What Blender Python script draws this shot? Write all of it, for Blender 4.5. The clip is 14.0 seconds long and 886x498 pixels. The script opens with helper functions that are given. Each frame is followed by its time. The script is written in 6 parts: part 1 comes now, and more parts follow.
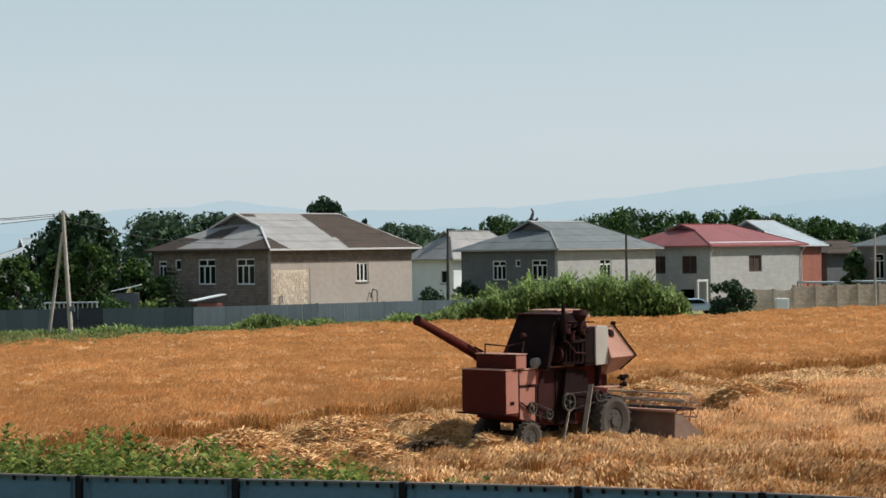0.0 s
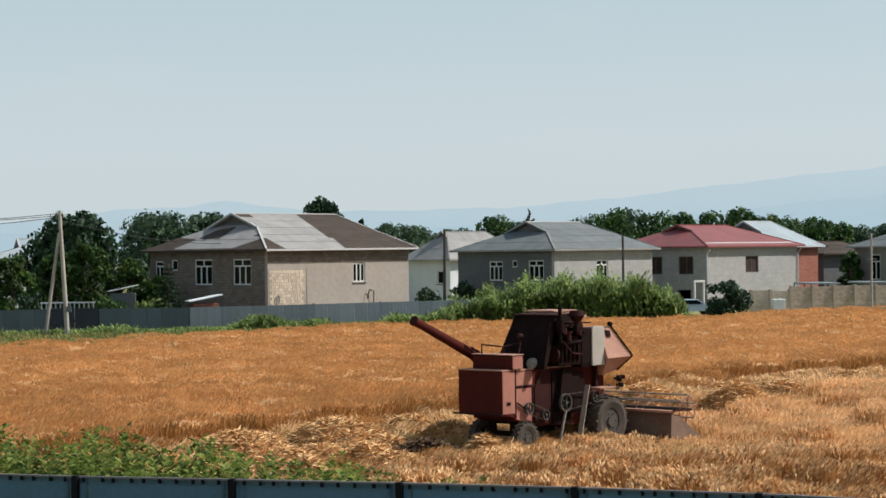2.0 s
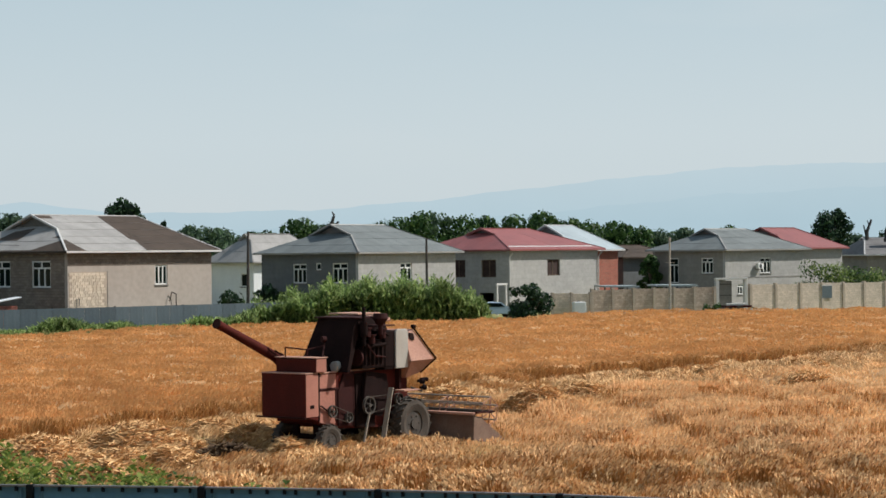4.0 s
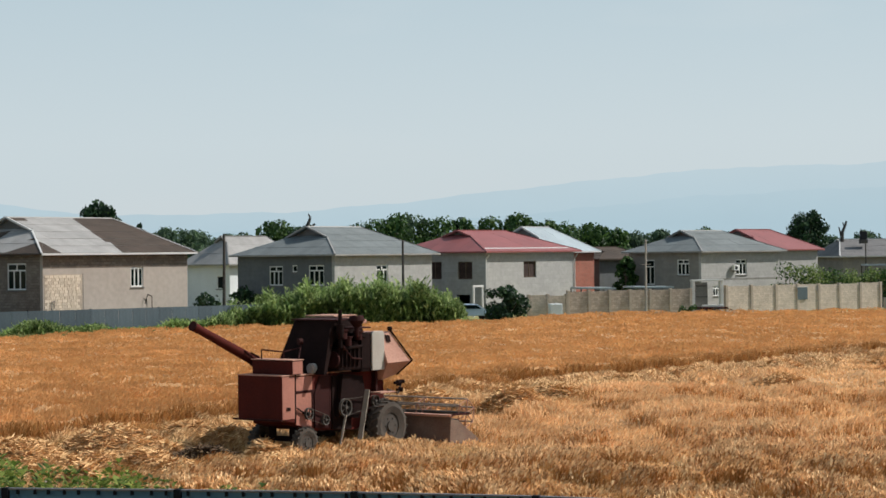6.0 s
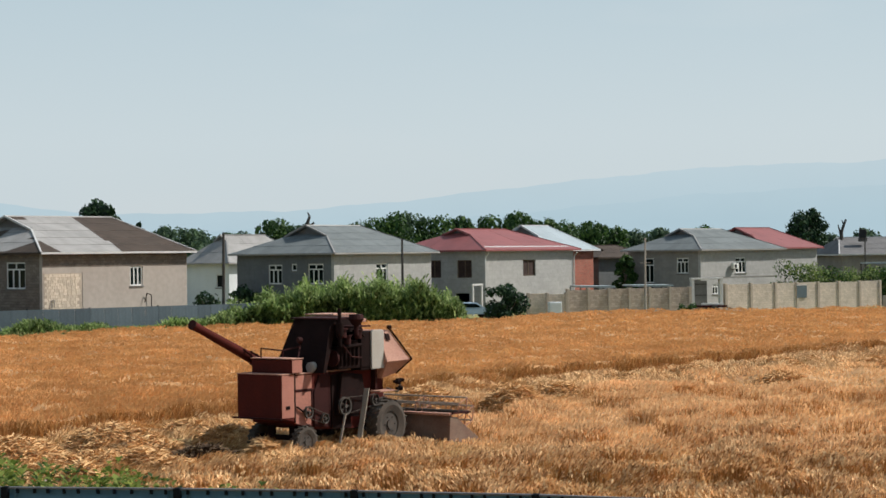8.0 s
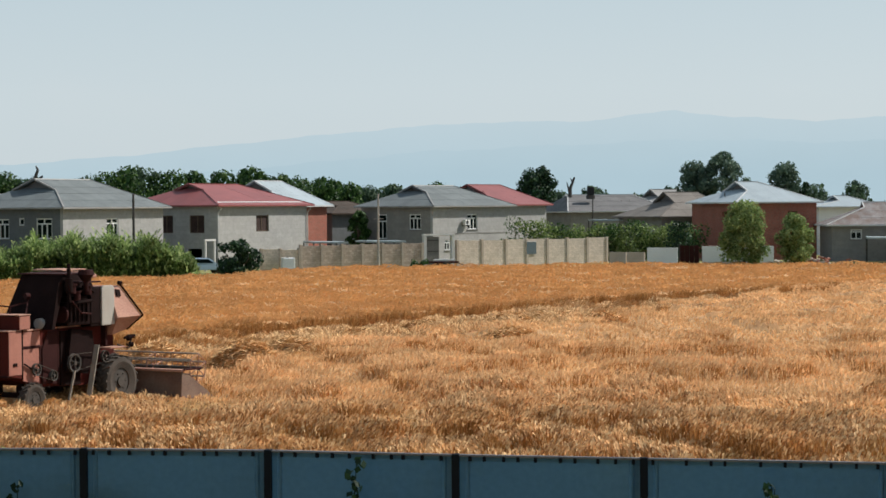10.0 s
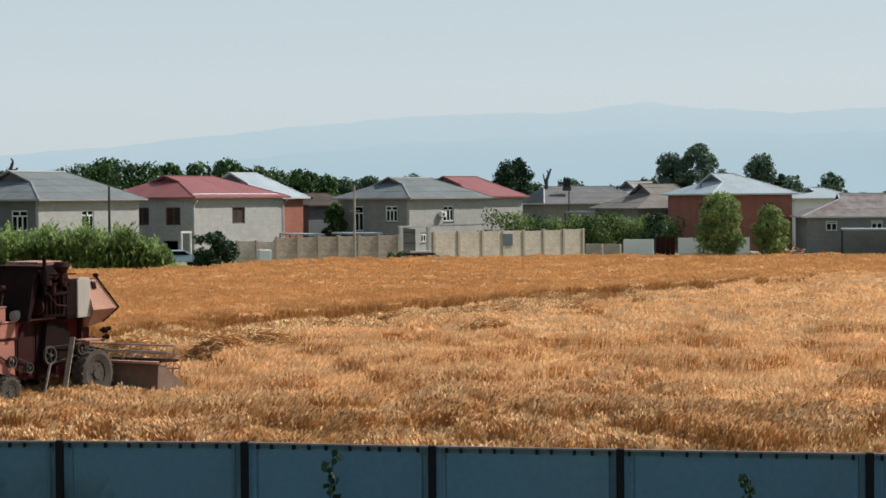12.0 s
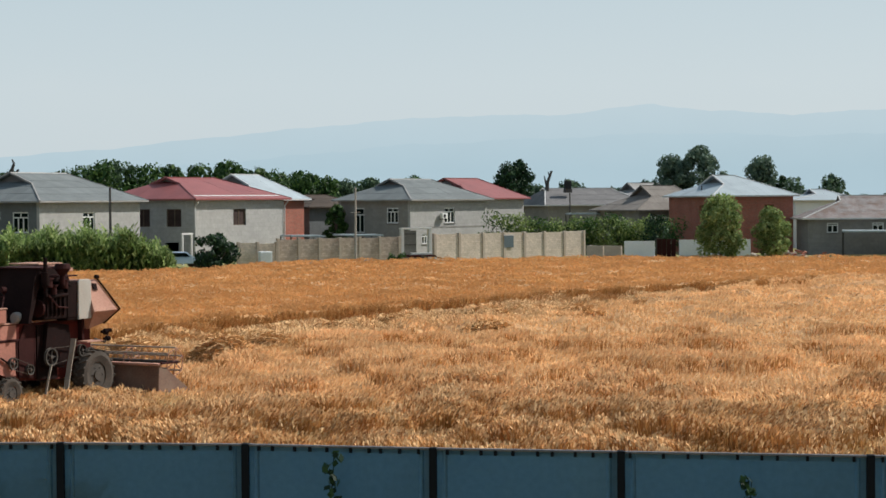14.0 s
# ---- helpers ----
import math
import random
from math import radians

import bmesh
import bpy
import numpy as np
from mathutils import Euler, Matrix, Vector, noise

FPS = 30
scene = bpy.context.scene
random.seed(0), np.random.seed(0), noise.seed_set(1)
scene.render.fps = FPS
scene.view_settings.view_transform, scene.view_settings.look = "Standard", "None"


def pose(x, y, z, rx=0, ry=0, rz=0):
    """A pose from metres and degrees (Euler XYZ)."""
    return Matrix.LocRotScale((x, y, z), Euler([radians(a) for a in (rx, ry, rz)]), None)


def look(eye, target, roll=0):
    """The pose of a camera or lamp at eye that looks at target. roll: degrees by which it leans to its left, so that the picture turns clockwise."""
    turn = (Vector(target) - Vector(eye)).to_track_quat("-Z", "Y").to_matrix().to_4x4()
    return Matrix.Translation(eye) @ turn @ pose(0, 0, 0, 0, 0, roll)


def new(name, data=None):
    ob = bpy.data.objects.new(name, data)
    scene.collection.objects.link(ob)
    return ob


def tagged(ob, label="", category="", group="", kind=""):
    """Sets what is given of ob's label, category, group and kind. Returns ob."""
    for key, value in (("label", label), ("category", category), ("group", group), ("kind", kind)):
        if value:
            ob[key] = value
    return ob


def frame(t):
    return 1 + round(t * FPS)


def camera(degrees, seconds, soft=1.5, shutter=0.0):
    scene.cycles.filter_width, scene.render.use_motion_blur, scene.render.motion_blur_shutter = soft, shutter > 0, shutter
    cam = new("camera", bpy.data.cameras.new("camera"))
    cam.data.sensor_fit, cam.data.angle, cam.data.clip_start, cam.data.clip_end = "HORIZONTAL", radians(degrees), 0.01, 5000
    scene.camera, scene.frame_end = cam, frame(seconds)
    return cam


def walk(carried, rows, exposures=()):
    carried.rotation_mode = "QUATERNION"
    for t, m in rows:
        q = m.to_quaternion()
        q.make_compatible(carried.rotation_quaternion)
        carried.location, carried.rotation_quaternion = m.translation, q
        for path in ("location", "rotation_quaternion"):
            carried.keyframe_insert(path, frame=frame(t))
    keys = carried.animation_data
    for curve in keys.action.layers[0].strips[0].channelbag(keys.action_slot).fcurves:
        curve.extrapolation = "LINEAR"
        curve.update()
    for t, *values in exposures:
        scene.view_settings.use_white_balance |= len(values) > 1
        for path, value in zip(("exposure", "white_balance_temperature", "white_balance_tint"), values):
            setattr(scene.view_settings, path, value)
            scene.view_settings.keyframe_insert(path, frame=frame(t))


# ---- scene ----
# ---- camera ----
EYE = 5.6
cam = camera(26.0, 14.0, 1.6)
PATH = [
    (0.0, -0.000, 0.120, 0.850),
    (0.5, -0.013, 0.156, 0.775),
    (1.0, -0.058, 0.156, 0.821),
    (1.5, -0.073, 0.126, 0.791),
    (2.0, -0.099, 0.133, 0.806),
    (2.5, -1.152, 0.076, 0.737),
    (2.7, -4.430, -0.010, 0.750),
    (3.0, -5.156, 0.142, 0.758),
    (3.5, -5.033, 0.082, 0.722),
    (3.7, -5.578, 0.117, 0.611),
    (6.0, -6.654, 0.194, 0.703),
    (6.5, -6.639, 0.192, 0.685),
    (7.0, -6.626, 0.253, 0.771),
    (7.5, -6.625, 0.178, 0.763),
    (8.0, -6.672, 0.150, 0.757),
    (8.5, -6.598, 0.129, 0.802),
    (8.8, -9.550, -0.130, 0.660),
    (9.0, -10.680, -0.281, 0.581),
    (9.2, -12.170, -0.656, 0.668),
    (11.3, -15.406, -1.471, 0.391),
    (11.5, -15.284, -1.510, 0.548),
    (12.0, -15.323, -1.503, 0.479),
    (12.5, -15.276, -1.503, 0.487),
    (13.0, -15.297, -1.471, 0.494),
    (13.5, -15.271, -1.471, 0.490),
    (14.0, -15.295, -1.450, 0.463),
]
walk(cam, [(t, pose(0, 0, EYE, 90 + pitch, roll, yaw)) for t, yaw, pitch, roll in PATH])

# ---- world, sun ----
SUN_AZ, SUN_EL = radians(84), radians(44)      # azimuth clockwise from +y (ahead)
world = bpy.data.worlds.new("sky")
scene.world = world
world.use_nodes = True
wn, wl = world.node_tree.nodes, world.node_tree.links
sky = wn.new("ShaderNodeTexSky")
sky.sky_type, sky.sun_disc = "NISHITA", False
sky.sun_elevation, sky.sun_rotation = SUN_EL, SUN_AZ
sky.air_density, sky.dust_density, sky.ozone_density = 1.0, 3.0, 1.0
wco, wsep, wramp = wn.new("ShaderNodeTexCoord"), wn.new("ShaderNodeSeparateXYZ"), wn.new("ShaderNodeValToRGB")
wl.new(wco.outputs["Generated"], wsep.inputs[0])
wl.new(wsep.outputs["Z"], wramp.inputs["Fac"])
el = wramp.color_ramp.elements
el[0].position, el[0].color = 0.0, (0.755, 0.855, 0.90, 1)
el[1].position, el[1].color = 1.0, (0.26, 0.38, 0.52, 1)
for p_, c_ in ((0.06, (0.735, 0.845, 0.90)), (0.16, (0.585, 0.735, 0.815)), (0.4, (0.42, 0.57, 0.69))):
    e_ = el.new(p_)
    e_.color = (*c_, 1)
cloud, cmap, cmix = wn.new("ShaderNodeTexNoise"), wn.new("ShaderNodeMapping"), wn.new("ShaderNodeMix")
cmap.inputs["Scale"].default_value = (5, 5, 16)
cloud.inputs["Scale"].default_value, cloud.inputs["Detail"].default_value = 1.0, 5
wl.new(wco.outputs["Generated"], cmap.inputs[0]), wl.new(cmap.outputs[0], cloud.inputs["Vector"])
cr_ = wn.new("ShaderNodeMapRange")
cr_.inputs["From Min"].default_value, cr_.inputs["From Max"].default_value, cr_.inputs["To Max"].default_value = 0.55, 0.78, 0.35
wl.new(cloud.outputs["Fac"], cr_.inputs["Value"])
cmix.data_type = "RGBA"
cmix.inputs["B"].default_value = (0.80, 0.87, 0.90, 1)
wl.new(cr_.outputs["Result"], cmix.inputs["Factor"]), wl.new(wramp.outputs["Color"], cmix.inputs["A"])
gain = wn.new("ShaderNodeMix")
gain.data_type, gain.blend_type = "RGBA", "MULTIPLY"
gain.inputs["Factor"].default_value, gain.inputs["B"].default_value = 1.0, (10, 10, 10, 1)
wl.new(cmix.outputs["Result"], gain.inputs["A"])
haze = wn.new("ShaderNodeMix")
haze.data_type = "RGBA"
haze.inputs["Factor"].default_value = 0.85
wl.new(gain.outputs["Result"], haze.inputs["B"])
wl.new(sky.outputs["Color"], haze.inputs["A"])
wl.new(haze.outputs["Result"], wn["Background"].inputs["Color"])
wn["Background"].inputs["Strength"].default_value = 0.0766
sun = new("sun", bpy.data.lights.new("sun", "SUN"))
sun.data.energy, sun.data.angle, sun.data.color = 5.0, radians(0.6), (1.0, 0.96, 0.89)
to_sun = Vector((math.sin(SUN_AZ) * math.cos(SUN_EL), math.cos(SUN_AZ) * math.cos(SUN_EL), math.sin(SUN_EL)))
sun.matrix_world = look(to_sun * 300, (0, 0, 0))
scene.view_settings.exposure = 0.2

# ---- helpers of this scene ----
def mat(name, base, rough=0.8, metal=0.0, var=0.15, scale=1.0, bump=0.0, bump_scale=None, dark=None, fine=None, rnd=0.0, spec=0.3):
    """Base colour with coarse stains, fine grain, optional second colour and a random shade per object."""
    m = bpy.data.materials.new(name)
    m.use_nodes = True
    n, l = m.node_tree.nodes, m.node_tree.links
    b = n["Principled BSDF"]
    b.inputs["Roughness"].default_value, b.inputs["Metallic"].default_value = rough, metal
    b.inputs["Specular IOR Level"].default_value = spec
    co = n.new("ShaderNodeTexCoord")
    big, small = n.new("ShaderNodeTexNoise"), n.new("ShaderNodeTexNoise")
    big.inputs["Scale"].default_value, small.inputs["Scale"].default_value = 0.7 * scale, (fine or 14 * scale)
    for t in (big, small):
        t.inputs["Detail"].default_value = 6
        l.new(co.outputs["Object"], t.inputs["Vector"])
    ramp = n.new("ShaderNodeMix")
    ramp.data_type = "RGBA"
    second = dark or tuple(c * 0.6 for c in base)
    ramp.inputs["A"].default_value, ramp.inputs["B"].default_value = (*second, 1), (*base, 1)
    mr = n.new("ShaderNodeMapRange")
    mr.inputs["From Min"].default_value, mr.inputs["From Max"].default_value = 0.35, 0.62
    l.new(big.outputs["Fac"], mr.inputs["Value"])
    lo = n.new("ShaderNodeMapRange")
    lo.inputs["To Min"].default_value, lo.inputs["To Max"].default_value = 1 - min(1, var * 3), 1
    l.new(mr.outputs["Result"], lo.inputs["Value"])
    l.new(lo.outputs["Result"], ramp.inputs["Factor"])
    hs = n.new("ShaderNodeHueSaturation")
    g = n.new("ShaderNodeMapRange")
    g.inputs["From Min"].default_value, g.inputs["From Max"].default_value = 0.3, 0.7
    g.inputs["To Min"].default_value, g.inputs["To Max"].default_value = 1 - var, 1 + var
    l.new(small.outputs["Fac"], g.inputs["Value"])
    last = g.outputs["Result"]
    if rnd:
        info = n.new("ShaderNodeObjectInfo")
        r = n.new("ShaderNodeMapRange")
        r.inputs["To Min"].default_value, r.inputs["To Max"].default_value = 1 - rnd, 1 + rnd
        l.new(info.outputs["Random"], r.inputs["Value"])
        mu = n.new("ShaderNodeMath")
        mu.operation = "MULTIPLY"
        l.new(last, mu.inputs[0]), l.new(r.outputs["Result"], mu.inputs[1])
        last = mu.outputs[0]
    l.new(last, hs.inputs["Value"])
    l.new(ramp.outputs["Result"], hs.inputs["Color"])
    l.new(hs.outputs["Color"], b.inputs["Base Color"])
    if bump:
        bp = n.new("ShaderNodeBump")
        bp.inputs["Strength"].default_value, bp.inputs["Distance"].default_value = bump, 0.02
        tx = small
        if bump_scale:
            tx = n.new("ShaderNodeTexNoise")
            tx.inputs["Scale"].default_value = bump_scale
            l.new(co.outputs["Object"], tx.inputs["Vector"])
        l.new(tx.outputs["Fac"], bp.inputs["Height"])
        l.new(bp.outputs["Normal"], b.inputs["Normal"])
    return m


def island_mat(name, colors, rough=0.8, patch=0.05, patch_amount=0.35, translucent=0.0):
    """For many small loose pieces in one mesh: a shade for each island, drifting over wide patches."""
    m = bpy.data.materials.new(name)
    m.use_nodes = True
    n, l = m.node_tree.nodes, m.node_tree.links
    b = n["Principled BSDF"]
    b.inputs["Roughness"].default_value = rough
    b.inputs["Specular IOR Level"].default_value = 0.2
    geo, ramp = n.new("ShaderNodeNewGeometry"), n.new("ShaderNodeValToRGB")
    el = ramp.color_ramp.elements
    while len(el) < len(colors):
        el.new(0.5)
    for i, c in enumerate(colors):
        el[i].position, el[i].color = i / (len(colors) - 1), (*c, 1)
    co, no = n.new("ShaderNodeTexCoord"), n.new("ShaderNodeTexNoise")
    no.inputs["Scale"].default_value, no.inputs["Detail"].default_value = patch, 5
    l.new(co.outputs["Object"], no.inputs["Vector"])
    mr = n.new("ShaderNodeMapRange")
    mr.inputs["From Min"].default_value, mr.inputs["From Max"].default_value = 0.32, 0.68
    mr.inputs["To Min"].default_value, mr.inputs["To Max"].default_value = 1 - patch_amount, 1 + patch_amount * 0.4
    l.new(no.outputs["Fac"], mr.inputs["Value"])
    hs = n.new("ShaderNodeHueSaturation")
    l.new(geo.outputs["Random Per Island"], ramp.inputs["Fac"])
    l.new(ramp.outputs["Color"], hs.inputs["Color"])
    l.new(mr.outputs["Result"], hs.inputs["Value"])
    l.new(hs.outputs["Color"], b.inputs["Base Color"])
    if translucent:
        tr, mx = n.new("ShaderNodeBsdfTranslucent"), n.new("ShaderNodeMixShader")
        mx.inputs[0].default_value = translucent
        l.new(hs.outputs["Color"], tr.inputs["Color"])
        l.new(b.outputs[0], mx.inputs[1]), l.new(tr.outputs[0], mx.inputs[2])
        l.new(mx.outputs[0], n["Material Output"].inputs["Surface"])
    return m


def mesh_of(name, bm, *materials):
    me = bpy.data.meshes.new(name)
    bmesh.ops.recalc_face_normals(bm, faces=bm.faces)
    bm.to_mesh(me)
    bm.free()
    for m in materials:
        me.materials.append(m)
    return me


def thing(name, m, label, category, group="", kind=""):
    ob = new(name)
    ob.empty_display_size = 0.2
    ob.matrix_world = m
    return tagged(ob, label, category, group, kind)


def part(name, bm, material, parent, label="", m=None):
    ob = new(name, mesh_of(name, bm, material) if isinstance(bm, bmesh.types.BMesh) else bm)
    ob.parent = parent
    if m is not None:
        ob.matrix_basis = m
    return tagged(ob, label) if label else ob


def solid(name, bm, material, label, category, group="", kind="", m=None):
    ob = new(name, mesh_of(name, bm, material))
    if m is not None:
        ob.matrix_world = m
    return tagged(ob, label, category, group, kind)


def box(bm, a, b, bevel=0.0):
    """An upright box between two corners, with bevelled edges if asked."""
    r = bmesh.ops.create_cube(bm, size=1)
    vs = r["verts"]
    a, b = Vector(a), Vector(b)
    for v in vs:
        v.co = Vector([(a[i] + b[i]) / 2 + v.co[i] * (b[i] - a[i]) for i in range(3)])
    if bevel:
        es = list({e for v in vs for e in v.link_edges})
        bmesh.ops.bevel(bm, geom=es, offset=bevel, segments=2, affect="EDGES", profile=0.6)
    return bm


def B(a, b, bevel=0.0):
    return box(bmesh.new(), a, b, bevel)


def rod(bm, p, q, r, r2=None, n=8):
    """A round bar from p to q."""
    p, q = Vector(p), Vector(q)
    d = q - p
    m = Matrix.Translation((p + q) / 2) @ d.to_track_quat("Z", "Y").to_matrix().to_4x4()
    bmesh.ops.create_cone(bm, cap_ends=True, segments=n, radius1=r, radius2=r if r2 is None else r2, depth=d.length, matrix=m)
    return bm


def beam(bm, p, q, w, h):
    """A square bar from p to q."""
    p, q = Vector(p), Vector(q)
    d = q - p
    m = Matrix.Translation((p + q) / 2) @ d.to_track_quat("Z", "Y").to_matrix().to_4x4()
    bmesh.ops.create_cube(bm, size=1, matrix=m @ Matrix.Diagonal((w, h, d.length, 1)))
    return bm


def prism(bm, outline, y0, y1):
    """An outline in x, z drawn out from y0 to y1."""
    a = [bm.verts.new((x, y0, z)) for x, z in outline]
    b = [bm.verts.new((x, y1, z)) for x, z in outline]
    bm.faces.new(a), bm.faces.new(b[::-1])
    for i in range(len(a)):
        j = (i + 1) % len(a)
        bm.faces.new((a[i], b[i], b[j], a[j]))
    return bm


def sheet(bm, pts, t):
    """A flat polygon with thickness t, its top at pts."""
    pts = [Vector(p) for p in pts]
    nrm = (pts[1] - pts[0]).cross(pts[2] - pts[0]).normalized()
    if nrm.z < 0:
        nrm = -nrm
    a = [bm.verts.new(p) for p in pts]
    b = [bm.verts.new(p - nrm * t) for p in pts]
    bm.faces.new(a), bm.faces.new(b[::-1])
    for i in range(len(a)):
        j = (i + 1) % len(a)
        bm.faces.new((a[i], b[i], b[j], a[j]))
    return bm


def clip(poly, axis, lo, hi):
    """A polygon of (a, b) pairs, cut to lo..hi along one axis."""
    for sign, lim in ((1, lo), (-1, -hi)):
        out = []
        for i, p in enumerate(poly):
            q = poly[(i + 1) % len(poly)]
            dp, dq = sign * p[axis] - lim, sign * q[axis] - lim
            if dp >= 0:
                out.append(p)
            if dp * dq < 0:
                f = dp / (dp - dq)
                out.append(tuple(p[k] + f * (q[k] - p[k]) for k in range(2)))
        poly = out
        if not poly:
            break
    return poly


def loose(name, verts, faces, material, label, category, kind="stuff", parent=None):
    """One mesh of many small pieces from arrays."""
    me = bpy.data.meshes.new(name)
    nv, nf, k = len(verts), len(faces), faces.shape[1]
    me.vertices.add(nv)
    me.vertices.foreach_set("co", verts.astype(np.float32).ravel())
    me.loops.add(nf * k)
    me.loops.foreach_set("vertex_index", faces.astype(np.int32).ravel())
    me.polygons.add(nf)
    me.polygons.foreach_set("loop_start", np.arange(0, nf * k, k, dtype=np.int32))
    me.update(calc_edges=True)
    me.materials.append(material)
    ob = new(name, me)
    if parent:
        ob.parent = parent
        return tagged(ob, label) if label else ob
    return tagged(ob, label, category, "", kind)


def block_mat(name, base, joint, w, h, spread=0.18, relief=0.6):
    """Coursed blocks with paler or darker joints, on upright walls of either direction."""
    m = mat(name, base, 0.9, var=0.08 if spread < 0.1 else 0.14, scale=1.0, fine=3 if spread < 0.1 else 7)
    n, l = m.node_tree.nodes, m.node_tree.links
    b = n["Principled BSDF"]
    co, se, ad, cm = n.new("ShaderNodeTexCoord"), n.new("ShaderNodeSeparateXYZ"), n.new("ShaderNodeMath"), n.new("ShaderNodeCombineXYZ")
    l.new(co.outputs["Object"], se.inputs[0])
    l.new(se.outputs["X"], ad.inputs[0]), l.new(se.outputs["Y"], ad.inputs[1])
    l.new(ad.outputs[0], cm.inputs["X"]), l.new(se.outputs["Z"], cm.inputs["Y"])
    br = n.new("ShaderNodeTexBrick")
    br.inputs["Scale"].default_value, br.inputs["Brick Width"].default_value, br.inputs["Row Height"].default_value = 1.0, w, h
    br.inputs["Mortar Size"].default_value = 0.012
    br.inputs["Color1"].default_value, br.inputs["Color2"].default_value, br.inputs["Mortar"].default_value = (1 + spread, 1 + spread, 1 + spread, 1), (1 - spread, 1 - spread, 1 - spread, 1), (joint[0] / base[0], joint[1] / base[1], joint[2] / base[2], 1)
    l.new(cm.outputs[0], br.inputs["Vector"])
    mu = n.new("ShaderNodeMix")
    mu.data_type, mu.blend_type = "RGBA", "MULTIPLY"
    mu.inputs["Factor"].default_value = 1.0
    src = b.inputs["Base Color"].links[0].from_socket
    l.new(src, mu.inputs["A"]), l.new(br.outputs["Color"], mu.inputs["B"])
    l.new(mu.outputs["Result"], b.inputs["Base Color"])
    bp = n.new("ShaderNodeBump")
    bp.inputs["Strength"].default_value, bp.inputs["Distance"].default_value = relief, 0.02
    bp.invert = True
    l.new(br.outputs["Fac"], bp.inputs["Height"]), l.new(bp.outputs["Normal"], b.inputs["Normal"])
    return m


# ---- materials ----
M_grass = mat("dry_grass", (0.20, 0.20, 0.07), 0.95, var=0.25, scale=0.3, bump=0.5, dark=(0.28, 0.22, 0.10))
M_fence = mat("blue_sheet_steel", (0.082, 0.172, 0.25), 0.45, var=0.08, scale=0.8, spec=0.4)
M_fencepost = mat("dark_post_paint", (0.006, 0.007, 0.010), 0.7, var=0.1, spec=0.1)
M_cap = mat("fence_cap", (0.13, 0.12, 0.13), 0.5, var=0.15)
M_greyfence = mat("grey_sheet_steel", (0.092, 0.118, 0.135), 0.5, var=0.12, scale=0.6, rnd=0.12)
M_block = block_mat("grey_stone_block", (0.185, 0.15, 0.125), (0.10, 0.085, 0.075), 0.42, 0.21)
M_plaster = mat("cement_plaster", (0.34, 0.295, 0.26), 0.9, var=0.08, scale=0.5, bump=0.15, fine=2.5)
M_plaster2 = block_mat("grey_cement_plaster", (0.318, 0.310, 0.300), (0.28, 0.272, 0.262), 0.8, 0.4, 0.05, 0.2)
# Also used on left facades, with their shade put into the darker grey.
M_plaster3 = block_mat("mid_grey_and_shaded_plaster", (0.21, 0.198, 0.185), (0.185, 0.172, 0.162), 0.8, 0.4, 0.06, 0.2)
M_dkplaster = block_mat("dark_and_shaded_plaster", (0.12, 0.127, 0.134), (0.105, 0.112, 0.118), 0.8, 0.4, 0.05, 0.2)
M_ltblock = mat("light_limestone_block", (0.54, 0.45, 0.355), 0.9, var=0.15, scale=2, bump=0.5, rnd=0.16)
M_mortar = mat("mortar", (0.22, 0.19, 0.16), 0.95, var=0.15)
M_bed = mat("pale_mortar", (0.37, 0.305, 0.245), 0.95, var=0.15)
M_slate = mat("grey_fibre_cement", (0.275, 0.264, 0.254), 0.85, var=0.14, scale=1.2, bump=0.4, rnd=0.07)
M_slate_old = mat("weathered_brown_fibre_cement", (0.058, 0.041, 0.031), 0.9, var=0.2, scale=1.2, bump=0.4, rnd=0.12)
M_slate2 = mat("blue_grey_fibre_cement", (0.135, 0.15, 0.152), 0.85, var=0.14, scale=1.0, bump=0.4, rnd=0.07)
M_slate3 = mat("dark_fibre_cement", (0.135, 0.13, 0.13), 0.85, var=0.16, scale=1.0, bump=0.4, rnd=0.08)
M_slate4 = mat("brown_grey_fibre_cement", (0.165, 0.145, 0.128), 0.85, var=0.16, scale=1.0, bump=0.4, rnd=0.08)
M_redroof = mat("red_profiled_steel", (0.225, 0.066, 0.062), 0.5, var=0.12, scale=0.8, rnd=0.05, spec=0.4)
M_zinc = mat("pale_zinc_sheet", (0.30, 0.345, 0.37), 0.55, var=0.1, scale=0.8, rnd=0.05)
M_rust = mat("rusted_zinc_sheet", (0.21, 0.19, 0.185), 0.7, var=0.25, scale=1.5, dark=(0.13, 0.075, 0.055), rnd=0.1)
M_trim = mat("white_trim", (0.50, 0.49, 0.48), 0.6, var=0.1)
M_white = mat("whitewash", (0.66, 0.68, 0.70), 0.8, var=0.08, scale=0.6)
M_pvc = mat("white_window_frame", (0.62, 0.62, 0.60), 0.5, var=0.05)
# Dark grey; as a sill it carries the shade line under a window.
M_sill = mat("grey_and_sill_shade", (0.16, 0.15, 0.14), 0.9, var=0.15)
M_wood = mat("dark_wood", (0.10, 0.07, 0.05), 0.8, var=0.2)
M_redbrick = block_mat("red_brick", (0.33, 0.10, 0.070), (0.28, 0.16, 0.12), 0.25, 0.075)
M_pole = mat("weathered_pole", (0.36, 0.33, 0.295), 0.9, var=0.2, bump=0.4)
M_darkpole = mat("dark_weathered_pole", (0.06, 0.055, 0.05), 0.9, var=0.2)
M_wall = block_mat("yard_wall_limestone", (0.55, 0.462, 0.382), (0.46, 0.385, 0.32), 0.4, 0.2, 0.12)
M_wall_old = block_mat("weathered_yard_wall_stone", (0.42, 0.335, 0.275), (0.33, 0.265, 0.215), 0.4, 0.2, 0.22)
